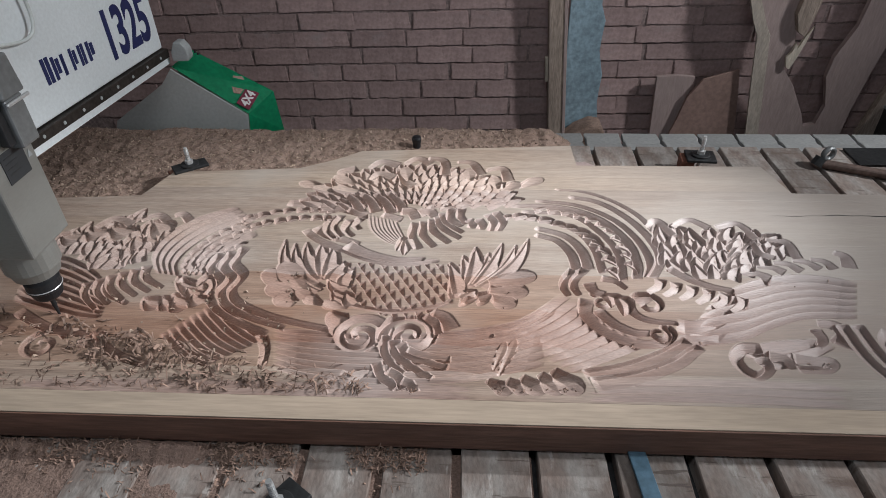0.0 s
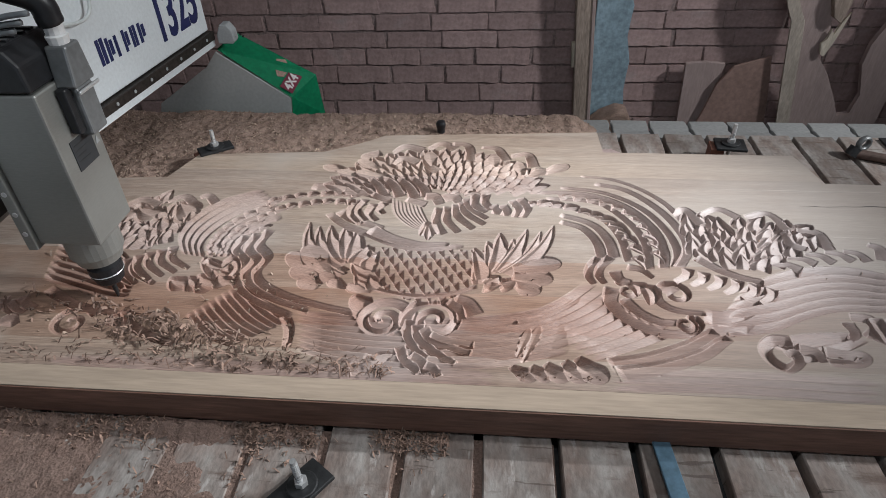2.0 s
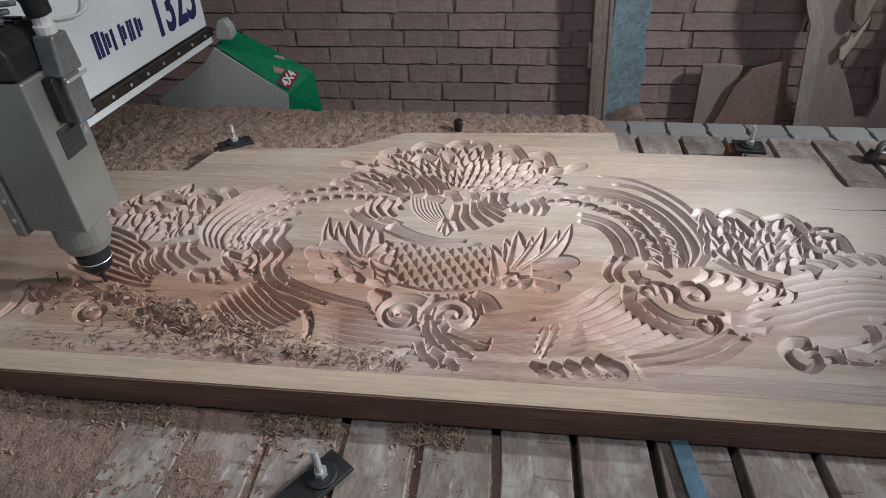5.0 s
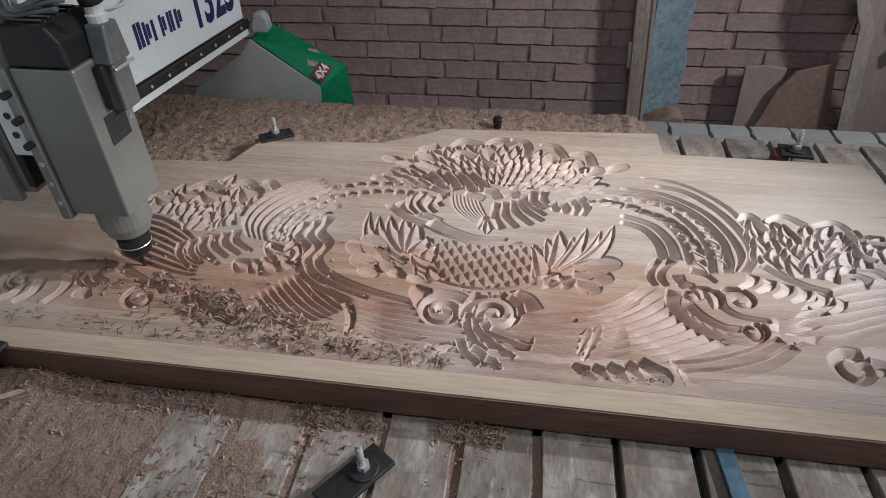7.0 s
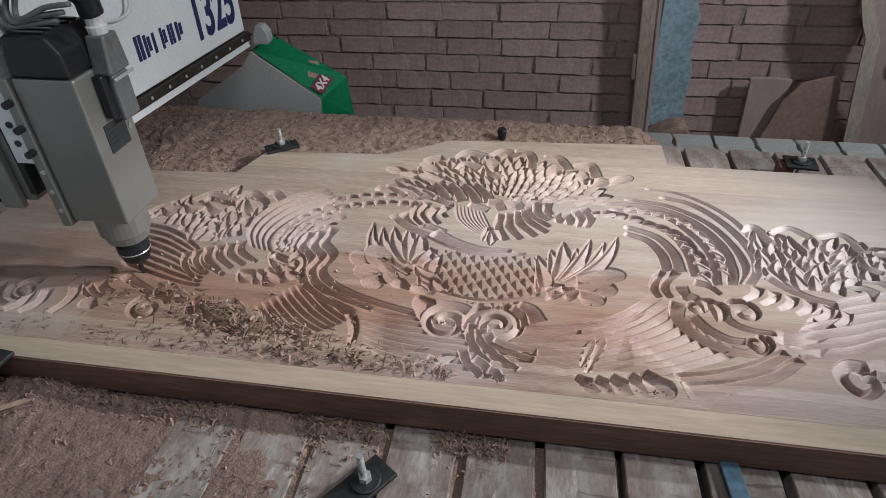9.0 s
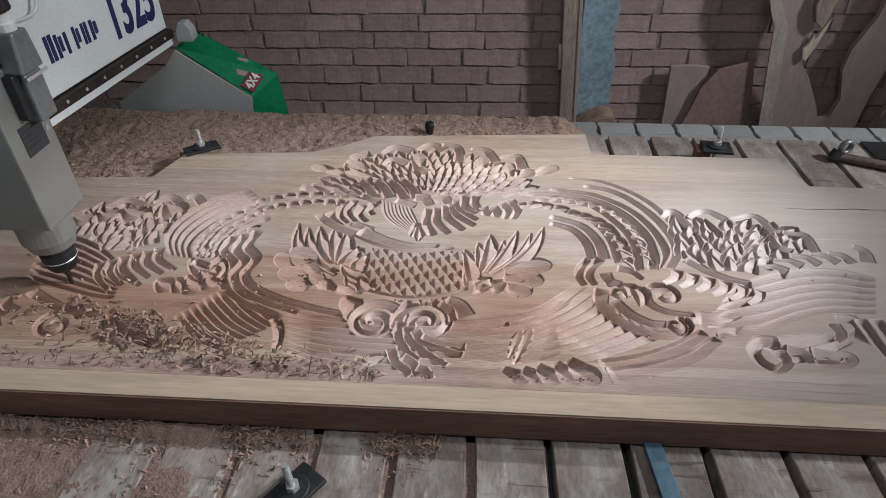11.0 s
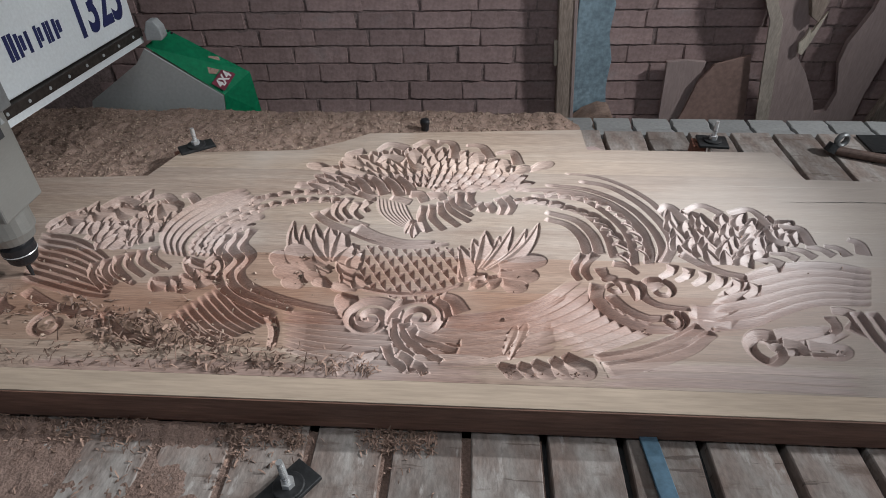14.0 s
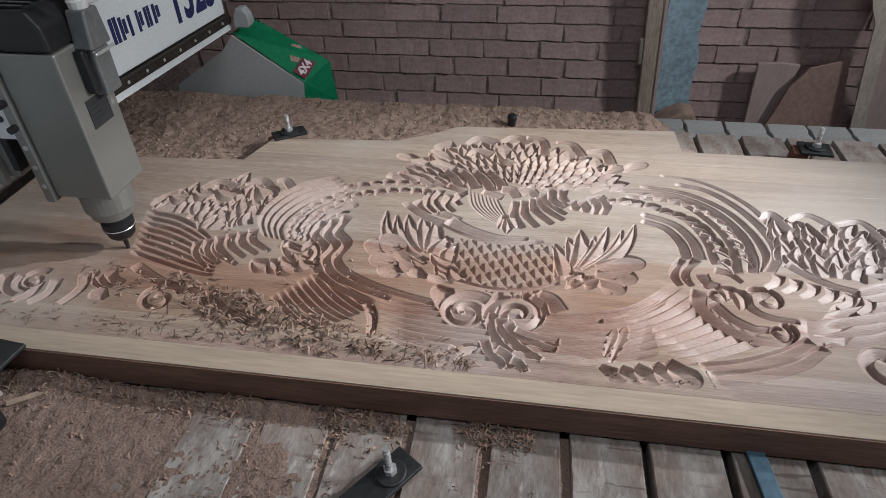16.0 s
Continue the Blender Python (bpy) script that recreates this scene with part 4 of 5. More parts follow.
# Thin facing added to carry the stain and painted shade of the front.
part("edge_face", boxed((X0, 0.8118, BED_Z + 0.003), (X1, 0.8148, PANEL_Z - 0.002), 0.0006), M_EDGE, panel, "dark stained front edge with shade in its colour")
part("core", boxed((X0 + 0.002, Y0 + 0.002, BED_Z + 0.003), (X1 - 0.002, 1.45, PANEL_Z - 0.026), 0), M_PANEL, panel)
# A split in one board: its inner dark is a black ribbon laid on top.
crack_x = np.linspace(0.70, 1.15, 60)
crack_y = 1.425 + 0.016 * (crack_x - 0.86) + 0.0018 * np.sin(crack_x * 31) + 0.0009 * np.sin(crack_x * 97)
crack_w = 0.0005 + 0.0021 * np.clip((crack_x - 0.72) / 0.25, 0, 1) * (1 + 0.35 * np.sin(crack_x * 53))
crack = np.concatenate([np.stack([crack_x, crack_y + k * crack_w / 2, np.full(60, PANEL_Z + 0.0006)], -1) for k in (-1, 1)])
raw("split", crack, np.array([(k, k + 1, k + 61, k + 60) for k in range(59)]), M_BLACK, panel)

# ---- sawdust ----


def dust_sheet(name, x0, x1, y0, y1, height, label, mat, step=0.005):
    xs, ys = np.arange(x0, x1, step), np.arange(y0, y1, step)
    v = [(x, y, height(x, y)) for x in xs for y in ys]
    i = np.arange(len(v)).reshape(len(xs), len(ys))
    q = np.stack([i[:-1, :-1], i[1:, :-1], i[1:, 1:], i[:-1, 1:]], -1).reshape(-1, 4)
    ob = raw(name, v, q, mat, smooth=True)
    return tagged(ob, label, "sawdust", kind="stuff")


def back_dust(x, y):
    n = noise.noise((x * 9, y * 9, 1)) * 0.010 + noise.noise((x * 45, y * 45, 2)) * 0.005 + noise.noise((x * 140, y * 140, 5)) * 0.003
    edge = min(1.0, max(0.0, (0.34 + 0.05 * noise.noise((y * 14, 3, 0)) - x) / 0.10)) * min(1, max(0, (1.99 - y) / 0.03))
    return BED_Z - 0.03 + edge * (0.052 + n)


def front_dust(x, y):
    n = noise.noise((x * 8, y * 8, 7)) * 0.007 + noise.noise((x * 60, y * 60, 9)) * 0.003 + noise.noise((x * 150, y * 150, 11)) * 0.002
    left = min(1.0, max(0.0, (-0.14 - x) / 0.45))
    heel = max(0.0, 1 - abs(y - 0.80) / 0.04) * min(1.0, max(0.0, (-0.02 - x) / 0.25)) * min(1.0, max(0.0, 0.5 + 2.2 * noise.noise((x * 7, 4, 2))))
    drop = 0.018 if y < 0.572 else 0.0
    return BED_Z - drop - 0.012 + 0.0104 * left + 0.006 * min(1.0, max(0.0, (-0.78 - x) / 0.12)) + 0.012 * heel + n * (0.35 + 0.65 * left + heel * 0.5)


dust_sheet("sawdust_bed", -1.6, 0.42, 1.45, 2.0, back_dust, "thick brown sawdust and shavings behind the panel", M_DUST)
dust_sheet("sawdust_drift", -1.6, 0.12, 0.45, 0.812, front_dust, "thin reddish sawdust drifted over worn slats", M_DRIFT)


def chips(name, n, where, size, mat, label, seed, curl=1.0, slim=1.0):
    """Loose curled shavings: each a bent strip of two quads, lying about."""
    rnd = np.random.RandomState(seed)
    P = where(rnd, n)
    n = len(P)
    L, W = size * rnd.uniform(0.5, 1.6, n), slim * size * rnd.uniform(0.22, 0.5, n)
    yaw, tilt, roll = rnd.uniform(0, 6.283, n), rnd.normal(0, 0.35, n) * curl, rnd.normal(0, 0.5, n) * curl
    s = np.array([-0.5, -0.5, 0, 0, 0.5, 0.5])
    w = np.array([-0.5, 0.5, -0.5, 0.5, -0.5, 0.5])
    h = np.array([0, 0, 1, 1, 0.1, 0.1])
    lx, ly = L[:, None] * s, W[:, None] * w * (1 - 0.5 * np.abs(s))
    lz = (h * L[:, None] * rnd.uniform(0.1, 0.45, n)[:, None]) + lx * np.tan(tilt)[:, None] * 0.6 + ly * np.tan(np.clip(roll, -1, 1))[:, None]
    lz -= lz.min(1, keepdims=True) + 0.0008
    c, d = np.cos(yaw)[:, None], np.sin(yaw)[:, None]
    V = np.stack([P[:, :1] + lx * c - ly * d, P[:, 1:2] + lx * d + ly * c, P[:, 2:] + lz], -1).reshape(-1, 3)
    base = 6 * np.arange(n)[:, None]
    F = np.concatenate([base + [0, 2, 3, 1], base + [2, 4, 5, 3]])
    return tagged(raw(name, V, F, mat), label, "wood chips", kind="stuff")


def on_back(rnd, n):
    x, y = rnd.uniform(-1.5, 0.36, n), rnd.uniform(1.49, 1.985, n)
    ok = y > np.interp(x, gx, back) + 0.004
    x, y = x[ok], y[ok]
    return np.stack([x, y, [back_dust(a, b) for a, b in zip(x, y)]], 1)


def on_front(rnd, n):
    x = -0.05 - np.abs(rnd.normal(0, 0.55, n))
    y = np.where(rnd.uniform(0, 1, n) < 0.6, 0.812 - np.abs(rnd.normal(0, 0.03, n)), rnd.uniform(0.5, 0.81, n))
    clump = np.array([noise.noise((a * 7, b * 6, 2)) for a, b in zip(x, y)]) + rnd.normal(0, 0.12, n)
    ok = (x > -1.5) & ((clump > 0.0) | (x < -0.75)) & ((x < -0.35) | (y > 0.77) | (rnd.uniform(0, 1, n) < 0.15))
    x, y = x[ok], y[ok]
    return np.stack([x, y, np.maximum([front_dust(a, b) for a, b in zip(x, y)], np.where(y < 0.575, 0.0, BED_Z - 0.001))], 1)


def cut_at(x, y):
    i, j = np.clip(((x - X0) / STEP).astype(int), 0, SX - 1), np.clip(((y - Y0) / STEP).astype(int), 0, SY - 1)
    return PANEL_Z - CUT[i, j] + 0.0005


def on_pile(rnd, n):
    x, y = rnd.normal(-0.58, 0.13, n), rnd.normal(0.945, 0.026, n)
    y -= (x + 0.55) * 0.22
    hump = 0.016 * np.exp(-(((x + 0.55) / 0.09) ** 2) - (((y - 0.955) / 0.035) ** 2))
    return np.stack([x, np.maximum(y, 0.87), cut_at(x, np.maximum(y, 0.87)) + hump * rnd.uniform(0, 1, n)], 1)


def on_lower_left(rnd, n):
    x, y = -0.15 - np.abs(rnd.normal(0, 0.42, n)), 0.872 + np.abs(rnd.normal(0, 0.028, n))
    ok = x > -1.25
    return np.stack([x[ok], y[ok], cut_at(x[ok], y[ok])], 1)


def on_grooves(rnd, n):
    x, y = rnd.uniform(-0.95, -0.3, n), rnd.uniform(0.9, 1.2, n)
    ok = (cut_at(x, y) < PANEL_Z - 0.007) | (rnd.uniform(0, 1, n) < 0.06)
    return np.stack([x[ok], y[ok], cut_at(x[ok], y[ok])], 1)


def on_right(rnd, n):
    x, y = rnd.uniform(-0.1, 1.0, n), np.where(rnd.uniform(0, 1, n) < 0.5, rnd.uniform(0.866, 0.90, n), rnd.uniform(0.9, 1.5, n))
    ok = (cut_at(x, y) < PANEL_Z - 0.005) & (rnd.uniform(0, 1, n) < 0.5)
    return np.stack([x[ok], y[ok], cut_at(x[ok], y[ok])], 1)


chips("wood_chips", 12000, on_back, 0.0065, M_CHIP, "loose pale wood chips over the sawdust bed", 1)
chips("wood_chips", 4200, on_front, 0.0088, M_DARKCHIP, "reddish shavings gathered along the panel's foot", 2, 1.0, 0.62)
chips("wood_chips", 420, on_pile, 0.017, M_DARKCHIP, "heap of curled brown shavings on the carving", 3, 1.2, 0.45)
chips("wood_chips", 330, on_lower_left, 0.013, M_DARKCHIP, "curled shavings strewn along the panel's edge", 4, 1.0, 0.45)
chips("wood_chips", 900, on_grooves, 0.008, M_CHIP, "small shavings caught in the flutes", 5)
chips("wood_chips", 900, on_right, 0.006, M_DARKCHIP, "few dark crumbs in the carved lines", 6)

# ---- clamps and loose things on the bed ----


def clamp(name, at, turn, label, plate=(0.085, 0.05), tall=0.07, lean=0.0, lift=0.0, bias=0.0, block=None, stout=0.0):
    ob = thing(name, label, "hold-down clamp", at, "clamps round the panel")
    ob.rotation_euler = (0, 0, radians(turn))
    a, b = plate
    part("plate", boxed((-a / 2 - bias, -b / 2, 0.012), (a / 2 - bias, b / 2, 0.020), 0.002), M_IRON, ob)
    part("packing_block", boxed((-a / 2 - 0.012 - bias - stout, -b / 2 + 0.006 - stout, -lift), (-a / 2 + 0.022 - bias, b / 2 - 0.006 + stout, 0.0115), 0.002 + stout * 0.3), block or M_REDWOOD, ob, "wooden packing block")
    part("washer", lathe(bmesh.new(), (0, 0, 0.020), ((0, 0.024), (0.004, 0.024), (0.005, 0.022))), M_IRON, ob)
    nut = lathe(bmesh.new(), (0, 0, 0.025), ((0, 0.0105), (0.010, 0.0105)), 6)
    part("nut", nut, M_BRIGHT, ob)
    bolt = bmesh.new()
    rod(bolt, (0, 0, -lift), (lean, 0, 0.025 + tall), 0.0050, n=12)
    for k in range(9):
        z = 0.04 + k * (tall - 0.02) / 9
        rod(bolt, (lean * z / (0.025 + tall), 0, z), (lean * z / (0.025 + tall), 0, z + 0.002), 0.0057, n=12)
    part("bolt", bolt, M_BRIGHT, ob, "bright threaded bolt")
    return ob


clamp("hold_down_clamp", (-0.745, 1.632, 0.838), 35, "black steel clamp with bolt on the panel's corner", (0.09, 0.045), 0.045, lift=0.05)
clamp("hold_down_clamp", (0.640, 1.738, 0.820), -6, "black steel clamp with upright bolt and red packing block", (0.078, 0.064), 0.052, lift=0.033)
clamp("hold_down_clamp", (-0.262, 0.692, 0.785), 54, "black steel clamp with long leaning bolt on the slats", (0.12, 0.052), 0.062, lean=-0.004, bias=0.018)
clamp("hold_down_clamp", (-0.972, 0.758, 0.840), 84, "black steel clamp bridging panel edge and dark packing", (0.125, 0.066), 0.05, lean=-0.012, lift=0.055, block=M_BLACK, stout=0.04)

knob = thing("rubber_bung", "small dark rubber bung standing in the sawdust", "bung", (-0.151, 1.852, 0.80))
part("shaft", lathe(bmesh.new(), (0, 0, 0), ((-0.01, 0.012), (0.018, 0.011))), M_BLACK, knob)
part("cap", lathe(bmesh.new(), (0, 0, 0.018), ((0, 0.013), (0.012, 0.0145), (0.018, 0.012), (0.020, 0.006))), M_BLACK, knob)

bar = tagged(part("steel_bar", boxed((-0.014, -0.30, 0), (0.014, 0.062, 0.006), 0.0012), M_STEELBLUE), "flat blue-grey steel bar lying along a slat", "steel bar")
bar.matrix_world = pose(0.293, 0.758, BED_Z + 0.003, 0, 0, 5.6)

wrench = thing("wrench", "steel ring wrench with a rusty brown handle lying across the bed", "wrench", (0.985, 1.775, BED_Z + 0.014))
wrench.rotation_euler = (0, 0, radians(-24))
# A ring-shaped head with a socket under it, on a rusty round handle.
head = bmesh.new()
rod(head, (-0.006, -0.004, -0.006), (0.002, 0.004, 0.016), 0.017, 0.016, 16)
part("socket", head, M_IRON, wrench)
ring = bmesh.new()
loops = []
for k in range(20):
    q = 2 * math.pi * k / 20
    out = Vector((0.75 * math.cos(q), 0.66 * math.cos(q), math.sin(q))).normalized()
    middle = Vector((0.016, 0.014, 0.026)) + 0.016 * out
    side = Vector((0.66, -0.75, 0.0))
    loops.append([ring.verts.new(middle + 0.0065 * (math.cos(a) * out + 1.3 * math.sin(a) * side)) for a in (2 * math.pi * j / 10 for j in range(10))])
for a, b in zip(loops, loops[1:] + loops[:1]):
    for j in range(10):
        ring.faces.new((a[j], a[(j + 1) % 10], b[(j + 1) % 10], b[j]))
part("ring_head", ring, M_PLUG, wrench, "worn steel ring head")
part("handle", rod(bmesh.new(), (0.008, 0, 0.0), (0.42, 0, 0.002), 0.0125, 0.0115, 16), M_RUST, wrench, "rusty brown handle")

piece = tagged(part("wood_offcut", boxed((-0.062, -0.006, 0), (0.062, 0.005, 0.004), 0.001), M_CHIP), "thin splintered offcut lying in the sawdust", "offcut")
piece.matrix_world = pose(-0.893, 0.774, BED_Z + 0.004, 0, 0, 34)
patch = tagged(part("hardboard_scrap", prism(bmesh.new(), [(-0.04, -0.055), (0.05, -0.05), (0.045, 0.03), (0.01, 0.06), (-0.045, 0.05)], 0, 0.004, "z"), M_BOARD), "small hardboard scrap on the back slats", "scrap")
patch.location = (0.325, 1.72, BED_Z + 0.006)
plate = tagged(part("steel_sheet", boxed((-0.10, -0.05, 0), (0.12, 0.05, 0.004), 0.001), M_IRON), "grey metal sheet lying on the slats", "metal sheet")
plate.location = (1.20, 1.83, BED_Z + 0.004)

# ---- things against the wall ----
post = thing("timber_post", "rough sawn timber post leaning against the brick wall", "post", (0.402, 2.665, 0))
post.rotation_euler = (0, radians(-4.0), 0)
part("shaft", boxed((-0.036, -0.03, 0.02), (0.036, 0.025, 2.4), 0.004), M_POST, post)
part("bark_edge", boxed((0.022, -0.034, 0.02), (0.035, -0.029, 2.4), 0.002), M_BOARD, post)
part("chip", boxed((-0.048, -0.02, 0.70), (-0.036, 0.0, 0.80), 0.001), M_SPLINT, post, "pale split chip")


def leaning_board(name, outline, y, thick, mat, label, bevel=0.002):
    ob = tagged(part(name, prism(bmesh.new(), outline, -thick / 2, thick / 2, "y", bevel), mat), label, "board", "boards against the wall")
    ob.matrix_world = pose(0, y, 0)
    return ob


M_SPLINTY = material("pale_edging", (0.50, 0.43, 0.37), 0.7, vary=0.2, scale=6, stretch=(5, 5, 1.5), fine=30, bump=0.3)
leaning_board("frame_board", [(0.84, 0.0), (0.775, 0.30), (0.752, 0.715), (0.83, 0.722), (0.905, 0.715), (0.885, 0.62), (0.865, 0.35), (0.90, 0.0)], 2.655, 0.02, M_BOARD, "narrow grey-brown frame board leaning on bricks")
leaning_board("brown_board", [(0.80, 0.0), (0.825, 0.44), (0.852, 0.52), (0.88, 0.64), (0.93, 0.715), (1.06, 0.755), (1.085, 0.62), (1.11, 0.45), (1.14, 0.0)], 2.625, 0.012, M_MDF, "reddish brown fibreboard with a ragged edge")
leaning_board("tall_board", [(1.20, 0.0), (1.15, 0.50), (1.115, 0.78), (1.10, 0.90), (1.06, 0.95), (1.03, 1.03), (1.03, 1.30), (1.20, 1.30), (1.195, 1.0), (1.225, 0.86), (1.21, 0.77), (1.27, 0.70), (1.34, 0.58), (1.385, 0.47), (1.44, 0.0)], 2.60, 0.022, M_BOARD, "tall grey-brown board with a wavy cut edge")
leaning_board("edge_strip", [(1.165, 0.0), (1.135, 0.50), (1.09, 0.78), (1.075, 0.90), (1.045, 0.95), (1.012, 1.03), (1.012, 1.30), (1.045, 1.30), (1.05, 1.03), (1.09, 0.95), (1.12, 0.90), (1.14, 0.78), (1.185, 0.50), (1.22, 0.0)], 2.583, 0.010, M_SPLINTY, "pale stepped edging along the tall board")
leaning_board("scroll_board", [(1.38, 0.0), (1.34, 0.50), (1.43, 0.52), (1.445, 0.60), (1.405, 0.72), (1.41, 0.80), (1.46, 0.92), (1.47, 1.03), (1.50, 1.25), (1.66, 1.25), (1.62, 1.0), (1.58, 0.80), (1.55, 0.60), (1.52, 0.0)], 2.64, 0.024, M_BOARD, "brown board with a scroll-sawn outline")
carve = [(1.20, 1.10), (1.185, 0.98), (1.205, 0.92), (1.235, 0.90), (1.25, 0.98), (1.27, 1.10)]
leaning_board("carved_offcut", carve, 2.57, 0.03, M_POST, "short carved offcut with a ribbed face")
splinter = [(1.197, 0.821), (1.208, 0.781), (1.223, 0.773), (1.239, 0.821), (1.255, 0.882), (1.267, 0.936), (1.246, 0.90), (1.232, 0.85), (1.22, 0.877), (1.216, 0.84)]
leaning_board("torn_splinter", splinter, 2.575, 0.012, M_SPLINT, "pale torn splinter of fresh wood")
leaning_board("dark_plank", [(1.62, 0.0), (1.585, 0.50), (1.70, 0.96), (1.80, 1.25), (1.88, 1.25), (1.76, 0.90), (1.66, 0.5), (1.70, 0.0)], 2.60, 0.03, M_POST, "dark plank leaning at a slant")
crate = thing("metal_box", "small grey metal box with a wire handle", "metal box", (1.74, 2.52, 0.0))
part("body", boxed((-0.09, -0.08, 0.0), (0.16, 0.08, 0.61), 0.006), M_IRON, crate)
part("lid", boxed((-0.095, -0.085, 0.61), (0.165, 0.085, 0.625), 0.004), M_CAST, crate)
pipe("handle", [(-0.07, -0.09, 0.55), (-0.08, -0.12, 0.59), (-0.02, -0.13, 0.60), (0.03, -0.09, 0.56)], 0.004, M_BRIGHT, crate, 14)
heap = tagged(part("dust_heap", prism(bmesh.new(), [(0.40, 0.0), (0.40, 0.47), (0.44, 0.50), (0.50, 0.535), (0.545, 0.53), (0.57, 0.48), (0.58, 0.0)], -0.05, 0.06, "y", 0.012), M_DUST), "heap of brown sawdust in a sack at the wall", "sawdust", kind="stuff")
heap.location = (0, 2.62, 0)

# ---- gantry ----
GX = -0.925
gantry = thing("router_gantry", "white and green router gantry with spindle over the panel", "cnc gantry", (GX, 2.03, 0))
YAW = math.atan(0.1)
beam = new("beam")
beam.parent = gantry
beam.rotation_euler = (0, 0, -YAW)


def beam_part(name, bm, mat, label=""):
    return part(name, bm, mat, beam, label)


# In the beam's space y runs along it and +x is its written face.
beam_part("beam_body", boxed((-0.22, -1.62, 1.047), (0.0, -0.015, 1.50), 0.004), M_WHITE, "white powder-coated beam")
beam_part("rail", boxed((-0.02, -1.60, 1.018), (0.013, -0.01, 1.044), 0.002), M_RAIL, "dark oiled linear rail")
beam_part("lip", boxed((-0.06, -1.62, 0.996), (0.006, -0.005, 1.015), 0.002), M_WHITE)
beam_part("under_tray", boxed((-0.22, -1.58, 1.00), (-0.062, -0.03, 1.046), 0.002), M_IRON)
for k in range(21):
    beam_part("rail_screw", rod(bmesh.new(), (0.011, -0.06 - 0.075 * k, 1.031), (0.0145, -0.06 - 0.075 * k, 1.031), 0.0045, n=10), M_CAST)
face = Matrix.Rotation(radians(90), 4, "Z") @ Matrix.Rotation(radians(90), 4, "X")
lettering("number", "1325", 0.122, Matrix.Translation((0.0012, -0.262, 1.093)) @ face, M_NAVY, beam, 0.62, 0.0045)
lettering("letter", "N", 0.108, Matrix.Translation((0.0012, -1.168, 1.108)) @ face, M_NAVY, beam, 0.95, 0.007)
for k, (w, h) in enumerate(((0.026, 0.060), (0.024, 0.054), (0.010, 0.050), (0.022, 0.052), (0.022, 0.050), (0.026, 0.048))):
    y = -0.498 + 0.0325 * k
    beam_part("mark_bar", boxed((0.0004, y, 1.118), (0.0016, y + w * 0.42, 1.118 + h), 0), M_NAVY)
    beam_part("mark_bar", boxed((0.0004, y + w * 0.55, 1.118 + (0.012 if k % 2 else 0.0)), (0.0016, y + w, 1.118 + h * (0.86 if k % 2 else 1.0)), 0), M_NAVY)
beam_part("knob", rod(bmesh.new(), (0.0, -1.01, 1.165), (0.03, -1.01, 1.165), 0.036, 0.032, 24), M_BLACK, "black round cover")
pipe("air_line", [(0.012, -0.55, 1.45), (0.02, -0.50, 1.36), (0.02, -0.49, 1.27), (0.018, -0.52, 1.235), (0.016, -0.60, 1.245), (0.016, -0.72, 1.275), (0.012, -0.85, 1.33)], 0.004, M_TUBE, beam)
bracket = bmesh.new()
prism(bracket, [(-0.035, 0.985), (0.045, 0.985), (0.055, 1.0), (0.05, 1.05), (0.025, 1.085), (-0.01, 1.085), (-0.035, 1.03)], -0.03, 0.035, "y", 0.006)
b = part("end_block", bracket, M_CAST, gantry, "grey cast end block")
b.location = (0.042, -0.002, 0.435)
b.scale = (0.58, 0.6, 0.58)
for dy, dz in ((-0.012, 1.03), (0.016, 1.01)):
    part("screw", rod(bmesh.new(), (0.085, dy, dz), (0.093, dy, dz), 0.006, n=10), M_BLACK, b).location = (-0.002, 0, 0)

# The far leg: a grey side plate with a green folded cover over its sloping edge.
side = [(-0.255, 0.42), (-0.255, 0.74), (-0.235, 0.80), (-0.045, 0.925), (-0.005, 0.975), (0.21, 0.823), (0.195, 0.70), (0.19, 0.42)]
part("side_plate", prism(bmesh.new(), side, 0.0, 0.006, "y", 0.001), M_GREYP, gantry, "plain grey-white side plate")
cover = bmesh.new()
near = [(0.0, 0.982), (0.213, 0.826), (0.198, 0.70), (0.192, 0.42)]
far = [(0.03, 1.0), (0.272, 0.862), (0.285, 0.72), (0.285, 0.42)]
va, vb = [cover.verts.new((x, 0.002, z)) for x, z in near], [cover.verts.new((x, 0.105, z)) for x, z in far]
for k in range(3):
    cover.faces.new((va[k], va[k + 1], vb[k + 1], vb[k]))
bmesh.ops.solidify(cover, geom=cover.faces[:], thickness=0.004)
part("green_cover", cover, M_GREEN, gantry, "bright green folded cover")
part("inner_box", prism(bmesh.new(), [(-0.24, 0.42), (-0.24, 0.76), (0.0, 0.955), (0.19, 0.81), (0.185, 0.42)], 0.008, 0.095, "y"), M_GREYP, gantry)
n0, n1, f0, f1 = Vector((0.0, 0.002, 0.982)), Vector((0.213, 0.002, 0.826)), Vector((0.03, 0.105, 1.0)), Vector((0.272, 0.105, 0.862))
along, across = ((n1 - n0) + (f1 - f0)).normalized(), ((f0 - n0) + (f1 - n1)).normalized()
outward = along.cross(across).normalized()
across = outward.cross(along)
spot_at = (n0.lerp(n1, 0.87)).lerp(f0.lerp(f1, 0.87), 0.30) + outward * 0.0055
slope = Matrix((across, -along, outward)).transposed().to_4x4()
slope.translation = spot_at
stick = new("sticker")
stick.parent = gantry
stick.matrix_local = slope
part("backing", boxed((-0.030, -0.022, 0.0), (0.048, 0.022, 0.0012), 0), M_RED, stick, "dark red and black sticker")
lettering("sticker_writing", "4X4", 0.027, Matrix.Translation((-0.024, -0.013, 0.002)), M_INK, stick, 0.95, 0.0012)
